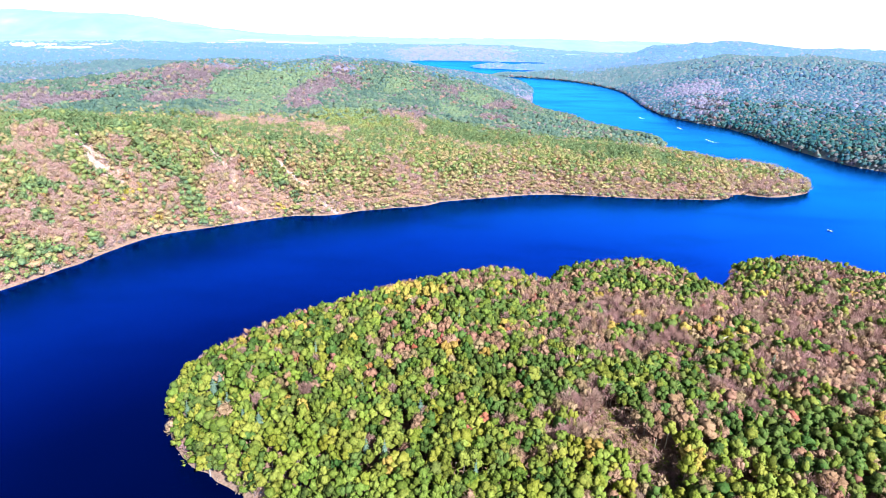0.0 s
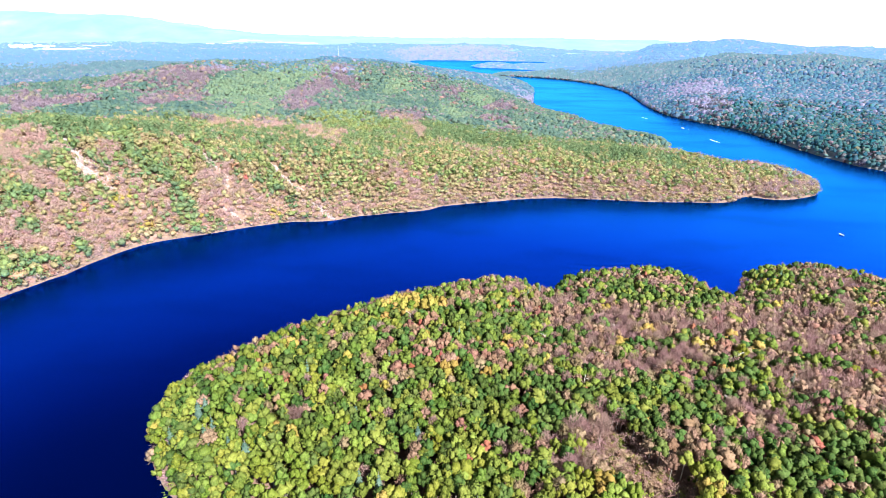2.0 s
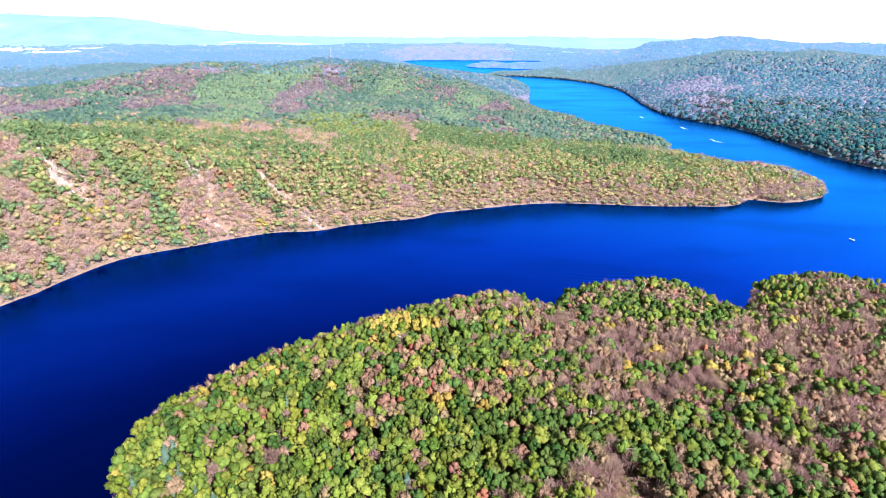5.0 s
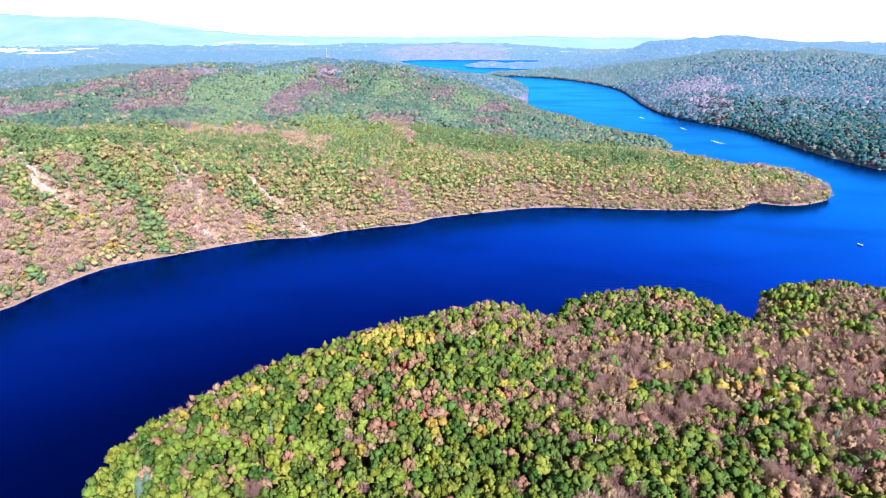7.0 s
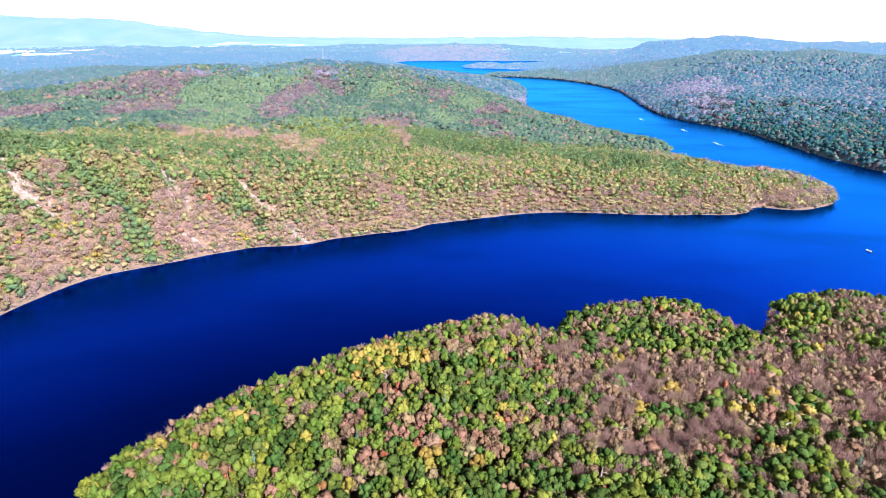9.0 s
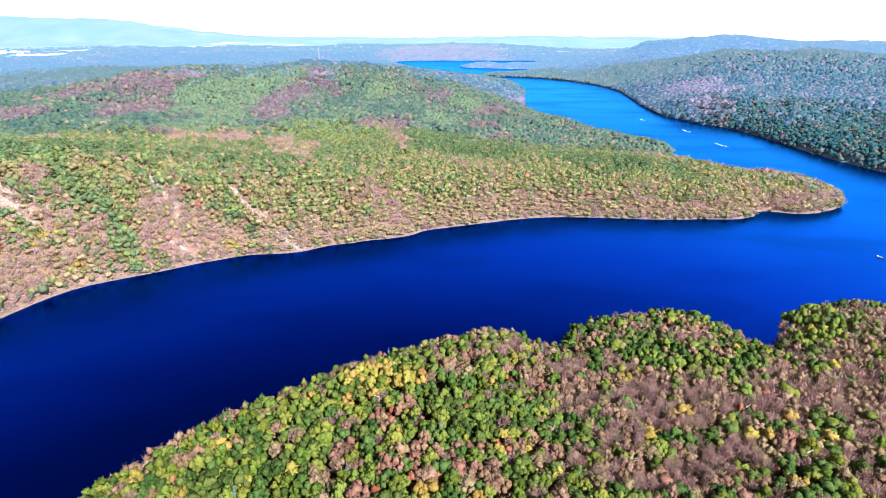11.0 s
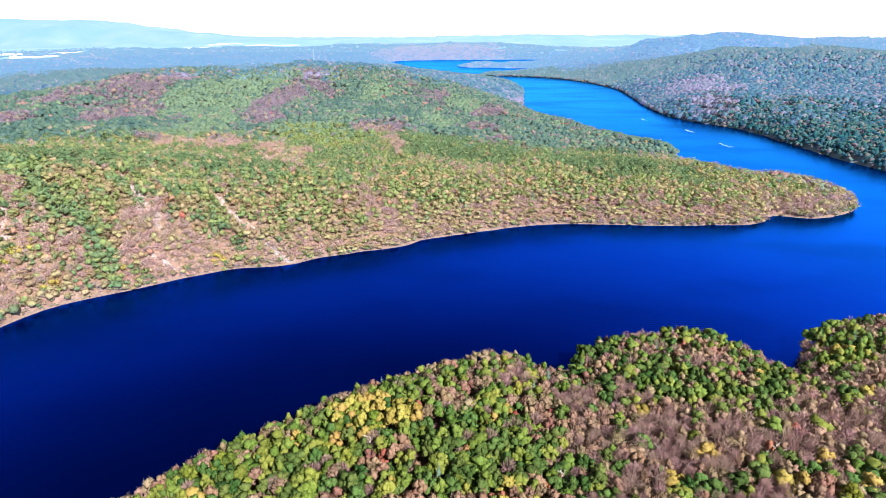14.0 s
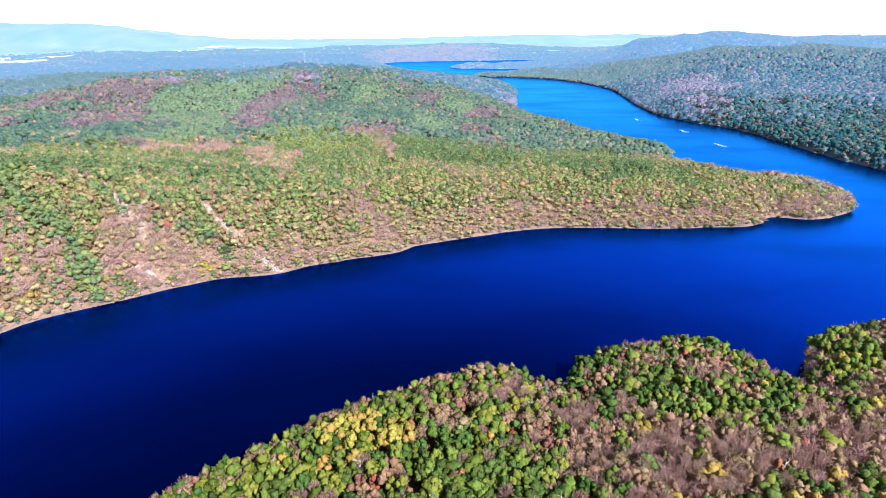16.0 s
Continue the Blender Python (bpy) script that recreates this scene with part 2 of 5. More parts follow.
def water_material():
    """Deep blue water: its own dark blue, and a blue-tinted mirror that grows towards grazing angles."""
    m, nodes, links, bsdf = node_material("lake_water")
    wide, ripple, swell = noise_node(nodes, links, 0.006, 3), noise_node(nodes, links, 0.45, 4, 0.6), noise_node(nodes, links, 0.03, 3, 0.5)
    r = ramp(nodes, ((0.3, (0.0, 0.0006, 0.010)), (0.7, (0.0, 0.0012, 0.020))))
    links.new(wide.outputs["Fac"], r.inputs[0]), links.new(r.outputs[0], bsdf.inputs["Base Color"])
    bsdf.inputs["Roughness"].default_value, bsdf.inputs["Specular IOR Level"].default_value = 0.6, 0.0
    bump = nodes.new("ShaderNodeBump")
    bump.inputs["Strength"].default_value, bump.inputs["Distance"].default_value = 0.12, 0.3
    spot, axes = nodes.new("ShaderNodeNewGeometry"), nodes.new("ShaderNodeSeparateXYZ")
    links.new(spot.outputs["Position"], axes.inputs[0])
    east_of, north_of = calc(nodes, links, "SUBTRACT", axes.outputs["X"], 158.0), calc(nodes, links, "SUBTRACT", axes.outputs["Y"], 393.0)
    bow = calc(nodes, links, "ADD", north_of, calc(nodes, links, "MULTIPLY", calc(nodes, links, "MULTIPLY", east_of, east_of), 0.0012))
    reach = calc(nodes, links, "ADD", calc(nodes, links, "POWER", calc(nodes, links, "DIVIDE", calc(nodes, links, "ABSOLUTE", east_of, 0), 70.0), 2.0), calc(nodes, links, "POWER", calc(nodes, links, "DIVIDE", calc(nodes, links, "ABSOLUTE", bow, 0), 11.0), 2.0))
    fade = calc(nodes, links, "MAXIMUM", calc(nodes, links, "SUBTRACT", 1.0, reach), 0.0)
    rings = calc(nodes, links, "MULTIPLY", calc(nodes, links, "SINE", calc(nodes, links, "MULTIPLY", bow, 2.6), 0), calc(nodes, links, "MULTIPLY", fade, 1.1))
    both = calc(nodes, links, "ADD", ripple.outputs["Fac"], calc(nodes, links, "MULTIPLY", swell.outputs["Fac"], 3.0))
    links.new(calc(nodes, links, "ADD", both, rings), bump.inputs["Height"])
    gloss, edge, mx = nodes.new("ShaderNodeBsdfGlossy"), nodes.new("ShaderNodeLayerWeight"), nodes.new("ShaderNodeMixShader")
    gloss.inputs["Roughness"].default_value, edge.inputs["Blend"].default_value = 0.24, 0.5
    amount = ramp(nodes, [(p, (v, v, v)) for p, v in ((0.25, 0.022), (0.33, 0.05), (0.42, 0.14), (0.49, 0.31), (0.57, 0.50), (0.666, 0.66), (0.76, 0.78), (0.86, 0.92), (0.95, 1.0))])
    tint = ramp(nodes, ((0.45, (0.002, 0.06, 1.0)), (0.62, (0.003, 0.10, 1.0)), (0.78, (0.006, 0.22, 1.0)), (0.95, (0.03, 0.43, 1.0))))
    wind, squash = nodes.new("ShaderNodeTexNoise"), nodes.new("ShaderNodeMapping")
    squash.inputs["Scale"].default_value = (0.006, 0.014, 1.0)
    squash.inputs["Rotation"].default_value = (0, 0, 0.5)
    place = nodes.new("ShaderNodeNewGeometry")
    links.new(place.outputs["Position"], squash.inputs["Vector"]), links.new(squash.outputs[0], wind.inputs["Vector"])
    wind.inputs["Scale"].default_value, wind.inputs["Detail"].default_value = 1.0, 4.0
    ruffle = ramp(nodes, ((0.34, (0.80, 0.80, 0.80)), (0.5, (1.0, 1.0, 1.0)), (0.7, (1.06, 1.06, 1.06))))
    links.new(wind.outputs["Fac"], ruffle.inputs[0])
    links.new(edge.outputs["Facing"], amount.inputs[0]), links.new(edge.outputs["Facing"], tint.inputs[0])
    links.new(tint.outputs[0], gloss.inputs["Color"]), links.new(bump.outputs[0], gloss.inputs["Normal"])
    links.new(calc(nodes, links, "MULTIPLY", amount.outputs[0], ruffle.outputs[0]), mx.inputs[0]), links.new(bsdf.outputs[0], mx.inputs[1]), links.new(gloss.outputs[0], mx.inputs[2])
    links.new(mx.outputs[0], nodes["Material Output"].inputs[0])
    return m


def plain_material(name, a, b, scale, rough=0.8, metal=0.0):
    m, nodes, links, bsdf = node_material(name)
    n = noise_node(nodes, links, scale, 5, 0.65)
    r = ramp(nodes, ((0.3, a), (0.7, b)))
    links.new(n.outputs["Fac"], r.inputs[0]), links.new(r.outputs[0], bsdf.inputs["Base Color"])
    bsdf.inputs["Roughness"].default_value, bsdf.inputs["Metallic"].default_value = rough, metal
    return m


GROUND, WATER = ground_material(), water_material()


def haze_material(name, air, glow):
    """The far country: woods and fields, their blue distance haze painted into colour and glow."""
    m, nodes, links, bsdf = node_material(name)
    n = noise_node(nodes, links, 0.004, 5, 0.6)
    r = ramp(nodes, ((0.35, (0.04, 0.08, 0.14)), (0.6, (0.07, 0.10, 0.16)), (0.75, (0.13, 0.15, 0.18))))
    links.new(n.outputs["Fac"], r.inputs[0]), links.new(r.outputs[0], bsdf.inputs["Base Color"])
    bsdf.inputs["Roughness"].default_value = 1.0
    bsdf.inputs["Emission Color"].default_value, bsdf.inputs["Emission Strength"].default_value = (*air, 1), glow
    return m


# floor of the farther and eastern woods, blue haze put into its colour
HAZED_FLOOR = plain_material("hazed_upland_floor", (0.070, 0.10, 0.125), (0.115, 0.145, 0.17), 0.04, 0.95)
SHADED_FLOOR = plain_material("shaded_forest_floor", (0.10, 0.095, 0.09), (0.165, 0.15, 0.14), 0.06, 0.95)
FAR_COUNTRY = [haze_material("far_country", (0.25, 0.49, 1.0), 0.31), haze_material("farther_country", (0.34, 0.66, 1.0), 0.36), haze_material("hazy_country", (0.36, 0.73, 1.0), 0.265), haze_material("skyline_country", (0.39, 0.78, 1.0), 0.225)]


# ---- the lie of the land ----
def lattice(ix, iy, seed):
    h = (ix * 374761393 + iy * 668265263 + seed * 974634757) & 0xFFFFFFFF
    h = ((h ^ (h >> 13)) * 1274126177) & 0xFFFFFFFF
    return ((h ^ (h >> 16)) & 0xFFFF) / 65535.0


def value_noise(x, y, size, seed=0, octaves=3):
    x, y = np.asarray(x, float), np.asarray(y, float)
    total, amp, norm = np.zeros(np.broadcast(x, y).shape), 1.0, 0.0
    for o in range(octaves):
        u, v = x / size * 2 ** o, y / size * 2 ** o
        iu, iv = np.floor(u).astype(np.int64), np.floor(v).astype(np.int64)
        fu, fv = u - iu, v - iv
        fu, fv = fu * fu * (3 - 2 * fu), fv * fv * (3 - 2 * fv)
        a, b = lattice(iu, iv, seed + o), lattice(iu + 1, iv, seed + o)
        c, d = lattice(iu, iv + 1, seed + o), lattice(iu + 1, iv + 1, seed + o)
        total += amp * ((a * (1 - fu) + b * fu) * (1 - fv) + (c * (1 - fu) + d * fu) * fv)
        norm += amp
        amp *= 0.5
    return total / norm


# The lake's outline, clockwise seen from above, in four reaches.
HILL_SHORE = [(-2600, -500), (-700, 0), (-420, 140), (-330, 245), (-288, 314), (-271, 344), (-254, 385), (-241, 416), (-189, 446), (-145, 472),
              (-98, 480), (-75, 496), (-8, 516), (0, 531), (58, 548), (107, 567), (173, 567), (234, 562), (323, 564), (340, 590),
              (381, 577), (427, 596), (450, 619), (456, 650), (430, 690), (380, 720), (335, 760), (326, 800), (362, 840), (362, 882)]
BEND_SHORE = [(318, 933), (292, 983), (250, 1080), (220, 1170), (208, 1269), (241, 1465), (266, 1602), (262, 1760), (200, 1880), (60, 2000),
              (-70, 2250), (-170, 2550), (-170, 2700), (-110, 2785), (120, 2840), (338, 2866), (640, 2914), (560, 2700), (350, 2560),
              (170, 2520), (112, 2402), (300, 2362), (440, 2340), (440, 2200), (300, 2140), (205, 2085), (176, 2028)]
EAST_SHORE = [(323, 2004), (431, 1934), (501, 1823), (539, 1643), (516, 1470), (481, 1219), (499, 1130), (565, 1025), (568, 883), (577, 795),
              (589, 752), (616, 714), (700, 620), (900, 530), (1400, 430), (2600, 350)]
NEAR_SHORE = [(2600, 150), (900, 280), (600, 320), (420, 335), (326, 345), (306, 372), (270, 381), (222, 364), (206, 331), (198, 319), (186, 340),
              (168, 368), (115, 364), (88, 348), (74, 328), (60, 345), (38, 348), (6, 332), (-28, 314), (-60, 293), (-90, 270), (-114, 243),
              (-123, 222), (-121, 201), (-116, 187), (-105, 174), (-92, 166), (-76, 157), (-40, 129), (0, 95), (60, 50), (150, 0), (300, -100),
              (700, -400), (1200, -900), (800, -1600), (-2000, -1600)]


def rounded(points):
    p = np.array(points, float)
    for _ in range(2):
        q = np.roll(p, -1, axis=0)
        p = np.stack([0.8 * p + 0.2 * q, 0.2 * p + 0.8 * q], 1).reshape(-1, 2)
    return p


LAKE = rounded(HILL_SHORE + BEND_SHORE + EAST_SHORE + NEAR_SHORE)


def shore_distance(x, y):
    """Metres inland from the waterline; negative over the lake."""
    x, y = np.ravel(x), np.ravel(y)
    best, inside = np.full(x.shape, 1e9), np.zeros(x.shape, bool)
    for (ax, ay), (bx, by) in zip(LAKE, np.roll(LAKE, -1, axis=0)):
        dx, dy = bx - ax, by - ay
        t = np.clip(((x - ax) * dx + (y - ay) * dy) / (dx * dx + dy * dy + 1e-9), 0, 1)
        best = np.minimum(best, (x - ax - t * dx) ** 2 + (y - ay - t * dy) ** 2)
        if dy:
            inside ^= ((ay > y) != (by > y)) & (x < dx * (y - ay) / dy + ax)
    return np.where(inside, -np.sqrt(best), np.sqrt(best))


# Crest heights: x, y, metres over the lake, steepness of the bank below them.
HILL_TOPS = [(-470, 540, 62, 0.7), (-362, 505, 72, 0.8), (-275, 535, 71, 0.85), (-165, 570, 52, 0.75), (-400, 605, 48, 0.6), (-335, 620, 50, 0.6), (-285, 650, 44, 0.6), (-215, 690, 40, 0.6), (-51, 620, 36, 0.7), (84, 640, 26, 0.7),
             (223, 640, 18, 0.6), (344, 650, 15, 0.5), (430, 640, 10, 0.5), (-570, 690, 44, 0.6), (-670, 760, 50, 0.5), (-610, 810, 56, 0.5), (-578, 860, 62, 0.5), (-533, 925, 67, 0.5), (-490, 1020, 72, 0.4), (-449, 1120, 75, 0.4), (-455, 780, 46, 0.4), (-400, 900, 44, 0.4), (-720, 960, 16, 0.4), (-650, 1080, 18, 0.4), (-450, 1500, 20, 0.3),
             (-186, 1300, 84, 0.4), (26, 1500, 55, 0.3), (190, 1700, 12, 0.3), (113, 968, 22, 0.3), (-120, 900, 46, 0.4), (250, 850, 10, 0.3)]
FAR_TOPS = [(-900, 700, 14, 0.4), (-880, 1100, 3, 0.3), (-1000, 900, 4, 0.3), (-700, 1400, 4, 0.3), (-300, 1750, 20, 0.3), (-1200, 1500, 3, 0.2), (-1300, 2200, 4, 0.1), (-1970, 2500, 4, 0.1), (-2350, 3000, 3, 0.1), (-600, 2000, 14, 0.1),
            (-600, 3000, 14, 0.1), (-190, 3500, 40, 0.3), (240, 3500, 52, 0.3), (900, 3400, 26, 0.2), (300, 2100, 5, 0.2), (380, 2450, 6, 0.2)]
SKYLINE_TOPS = [(-4200, 4450, 168, 0.2), (-3375, 4450, 166, 0.2), (-2750, 4450, 162, 0.2), (-2380, 4450, 158, 0.2), (-2095, 4450, 118, 0.2), (-1886, 4430, 70, 0.2), (-1400, 4450, 50, 0.2),
                (-900, 4480, 48, 0.2), (-385, 4500, 52, 0.2), (100, 4500, 62, 0.2), (528, 4500, 70, 0.2), (1000, 4500, 76, 0.2), (1444, 4500, 80, 0.2),
                (-3000, 3700, 6, 0.2), (-2300, 3700, 6, 0.2), (-1600, 3800, 8, 0.2), (-900, 3800, 18, 0.2)]
EAST_TOPS = [(751, 1192, 38, 0.35), (600, 1040, 22, 0.4), (884, 1690, 112, 0.4), (1056, 1690, 106, 0.4), (1266, 1600, 95, 0.4), (905, 1930, 66, 0.3), (1085, 1930, 68, 0.3), (1300, 1930, 74, 0.3), (1560, 1930, 80, 0.3), (1800, 1500, 95, 0.4),
             (627, 2250, 30, 0.3), (692, 2250, 40, 0.3), (777, 2250, 72, 0.4), (879, 2250, 128, 0.5), (966, 2250, 136, 0.5), (1098, 2250, 122, 0.5), (1255, 2250, 120, 0.5), (1480, 2250, 110, 0.5),
             (1750, 2250, 104, 0.5), (2150, 2300, 104, 0.5), (700, 2500, 16, 0.2), (780, 2800, 18, 0.2), (960, 2800, 30, 0.3), (1200, 2900, 70, 0.3)]
NEAR_TOPS = [(21, 205, 20, 0.5), (57, 205, 21, 0.5), (-55, 240, 14, 0.45), (51, 262, 13, 0.4), (110, 255, 13, 0.4), (196, 265, 12, 0.4), (60, 150, 20, 0.5),
             (160, 180, 18, 0.4), (280, 250, 14, 0.4), (-70, 190, 12, 0.45), (237, 350, 5, 0.4), (131, 340, 8, 0.4), (400, 150, 20, 0.3), (900, 0, 30, 0.3)]


def land_height(x, y):
    x, y = np.asarray(x, float), np.asarray(y, float)
    shape = np.broadcast(x, y).shape
    x, y = np.broadcast_to(x, shape).ravel(), np.broadcast_to(y, shape).ravel()
    d = shore_distance(x, y) + 5.0 * (value_noise(x, y, 34, 5) - 0.5) + 2.0 * (value_noise(x, y, 9, 8, 2) - 0.5)
    top, slope, weight = np.zeros(x.shape), np.zeros(x.shape), np.full(x.shape, 1e-16)
    for px, py, pz, ps in HILL_TOPS + FAR_TOPS + SKYLINE_TOPS + EAST_TOPS + NEAR_TOPS:
        reach = 25 + 0.03 * py
        w = 1 / ((x - px) ** 2 + (y - py) ** 2 + reach * reach) ** 2
        top, slope, weight = top + w * pz, slope + w * ps, weight + w
    top, slope = top / weight, slope / weight
    top = top * (1 + 0.42 * (value_noise(x, y, 170, 21, 4) - 0.5)) + 1
    inland = np.maximum(d, 0)
    h = top * np.tanh(slope * inland / top) + 1.1 * np.clip(inland / 2.5, 0, 1)
    h = h + np.clip(inland / 40, 0, 1) * (6 + 8 * (y > 420)) * (value_noise(x, y, 62, 31, 3) - 0.5)
    # rolling ridges of the plain to the west
    plain = np.clip((np.hypot(x, y) - 1250) / 500, 0, 1) * np.clip((-x - 150) / 350, 0, 1) * np.clip(inland / 300, 0, 1) * np.clip((3100 - np.hypot(x, y)) / 1200, 0, 1)
    h = h + plain * np.maximum(0, 48 * (value_noise(x + 0.6 * y, 2.1 * y - 0.5 * x, 520, 44, 3) - 0.42))
    return np.where(d > 0, h, np.maximum(d * 0.9, -9)).reshape(shape), d.reshape(shape)


def spaced(spans):
    out = [spans[0][0]]
    for a, b, step in spans:
        out.extend(np.linspace(a, b, max(1, round((b - a) / step)) + 1)[1:])
    return np.array(out)


def build_ground():
    xs = spaced(((-4700, -1500, 80), (-1500, -700, 40), (-700, -480, 14), (-480, 480, 9), (480, 800, 14), (800, 1600, 36), (1600, 4700, 80)))
    ys = spaced(((-1700, -120, 90), (-120, 80, 14), (80, 700, 9), (700, 1300, 15), (1300, 2200, 26), (2200, 3200, 32), (3200, 4700, 60)))
    X, Y = np.meshgrid(xs, ys)
    Z, _ = land_height(X, Y)
    n, k = X.shape
    idx = np.arange(n * k).reshape(n, k)
    faces = np.stack([idx[:-1, :-1], idx[:-1, 1:], idx[1:, 1:], idx[1:, :-1]], -1).reshape(-1, 4)
    me = bpy.data.meshes.new("ground")
    me.from_pydata(np.stack([X, Y, Z], -1).reshape(-1, 3), [], faces)
    me.polygons.foreach_set("use_smooth", np.ones(len(faces), bool))
    for m in [GROUND, SHADED_FLOOR, HAZED_FLOOR] + FAR_COUNTRY:
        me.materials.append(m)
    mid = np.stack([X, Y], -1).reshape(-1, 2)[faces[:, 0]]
    # zones by distance, each with more haze in its material
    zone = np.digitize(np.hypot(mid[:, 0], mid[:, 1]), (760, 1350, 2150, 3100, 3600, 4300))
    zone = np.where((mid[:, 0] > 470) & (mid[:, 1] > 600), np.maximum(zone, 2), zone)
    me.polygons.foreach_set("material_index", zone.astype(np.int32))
    ob = new("ground", me)
    return tagged(ob, "wooded hills of leaf litter and pale banks round a lake", "ground", kind="structure")


ground = build_ground()


def flat_sheet(name, x0, y0, x1, y1, z, material):
    me = bpy.data.meshes.new(name)
    me.from_pydata([(x0, y0, z), (x1, y0, z), (x1, y1, z), (x0, y1, z)], [], [(0, 1, 2, 3)])
    me.materials.append(material)
    return new(name, me)


tagged(flat_sheet("water", -4700, -1700, 4700, 3400, 0.0, WATER), "deep blue reservoir water with faint ripples", "lake", kind="structure")


# ---- trees: shapes ----
ICO_V = np.array([(0, 0, 1)] + [(0.894 * math.cos(a), 0.894 * math.sin(a), 0.447) for a in np.arange(5) * 1.2566]
                 + [(0.894 * math.cos(a), 0.894 * math.sin(a), -0.447) for a in np.arange(5) * 1.2566 + 0.6283] + [(0, 0, -1)])
ICO_F = np.array([(0, 1 + i, 1 + (i + 1) % 5) for i in range(5)] + [(1 + i, 6 + i, 1 + (i + 1) % 5) for i in range(5)]
                 + [(1 + (i + 1) % 5, 6 + i, 6 + (i + 1) % 5) for i in range(5)] + [(11, 6 + (i + 1) % 5, 6 + i) for i in range(5)])
OCT_V = np.array([(1, 0, 0), (0, 1, 0), (-1, 0, 0), (0, -1, 0), (0, 0, 1), (0, 0, -1)], float)
OCT_F = np.array([(0, 1, 4), (1, 2, 4), (2, 3, 4), (3, 0, 4), (1, 0, 5), (2, 1, 5), (3, 2, 5), (0, 3, 5)])


def open_below(v, f, level=-0.3):
    """The same ball without the faces that look down."""
    f = f[v[f].mean(axis=1)[:, 2] > level]
    used = np.unique(f)
    back = np.zeros(len(v), int)
    back[used] = np.arange(len(used))
    return v[used], back[f]


DOME = open_below(ICO_V, ICO_F, -0.5)
HOOD = open_below(ICO_V, ICO_F, -0.1)


def joined(pieces):
    vs, fs, n = [], [], 0
    for v, f in pieces:
        vs.append(v), fs.append(f + n)
        n += len(v)
    return np.concatenate(vs), np.concatenate(fs)


def billow(rng, shape, centre, size, tall, rough=0.33):
    """One rounded, uneven billow of leaves in a crown."""
    v, f = shape
    a = rng.uniform(0, 6.283)
    v = v * (1 + rng.uniform(-rough, rough, (len(v), 1))) * np.array((size, size, size * tall))
    c, sn = math.cos(a), math.sin(a)
    return np.stack([v[:, 0] * c - v[:, 1] * sn, v[:, 0] * sn + v[:, 1] * c, v[:, 2]], -1) + np.asarray(centre), f


def lump(rng, base, faces, centre, size, rough=0.22):
    """One uneven clump of leaves."""
    turn = Euler(rng.uniform(0, 6.28, 3)).to_matrix()
    v = base * (1 + rng.uniform(-rough, rough, (len(base), 1))) * np.asarray(size)
    return v @ np.array(turn).T + np.asarray(centre), faces


def tuft(rng, p, out, size, blades=5):
    """A spray of leaf blades that point up and outward."""
    v = []
    for _ in range(blades):
        way = out * 0.9 + np.array((0, 0, 0.5)) + rng.normal(size=3) * 0.7
        way /= np.linalg.norm(way)
        side = np.cross(way, rng.normal(size=3))
        side *= 0.45 * size / (np.linalg.norm(side) + 1e-6)
        q = p + rng.normal(size=3) * size * 0.35
        v += [q - side, q + side, q + way * size * 1.2]
    return np.array(v), np.arange(blades * 3).reshape(-1, 3)


def bud(rng, p, out, size, sides=4):
    """A small rounded clump of leaves that faces outward."""
    side = np.cross(out, rng.normal(size=3))
    side /= np.linalg.norm(side) + 1e-6
    up = np.cross(out, side)
    a = np.arange(sides) * 6.2832 / sides + rng.uniform(0, 1.2)
    r = size * rng.uniform(0.7, 1.3, sides)
    rim = p + (np.cos(a) * r)[:, None] * side + (np.sin(a) * r)[:, None] * up - out * (size * rng.uniform(0.35, 1.0, (sides, 1)))
    return np.vstack([rim, p + out * size * rng.uniform(0.35, 0.7)]), np.array([(k, (k + 1) % sides, sides) for k in range(sides)])


def skyward(rng):
    """A way out of a crown, seldom downward."""
    w = rng.normal(size=3)
    w /= np.linalg.norm(w)
    w[2] = abs(w[2]) * 1.15 - 0.25
    return w / np.linalg.norm(w)


def leafy_crown(rng, radius=4.0, low=3.4, high=11.4, lobes=7, buds=78, size=0.74):
    """A domed crown heaped up of lobes, each of them covered with small clumps of leaves."""
    mid, half = (low + high) / 2, (high - low) / 2
    tall = min(1.25, 0.95 * half / radius)
    balls = [(np.array((0, 0, mid + 0.5 * half)) + rng.normal(size=3) * 0.1 * radius, radius * rng.uniform(0.42, 0.54))]
    for i in range(lobes - 1):
        a, r = 6.283 * (i + rng.uniform(-0.3, 0.3)) / (lobes - 1), radius * rng.uniform(0.46, 0.66)
        balls.append((np.array((r * math.cos(a), r * math.sin(a), mid + half * rng.uniform(-0.4, 0.4))), radius * rng.uniform(0.34, 0.48)))
    parts = [billow(rng, DOME, c, r * 0.84, tall) for c, r in balls]
    made = 0
    for _ in range(buds * 4):
        if made == buds:
            break
        c, r = balls[rng.integers(len(balls))]
        w = skyward(rng)
        p = c + w * np.array((r, r, r * tall)) * rng.uniform(0.86, 1.08)
        if any(np.linalg.norm((p - c2) / np.array((1, 1, tall))) < 0.8 * r2 for c2, r2 in balls):
            continue
        parts.append(bud(rng, p, w, size * rng.uniform(0.6, 1.35)))
        made += 1
    return joined(parts)


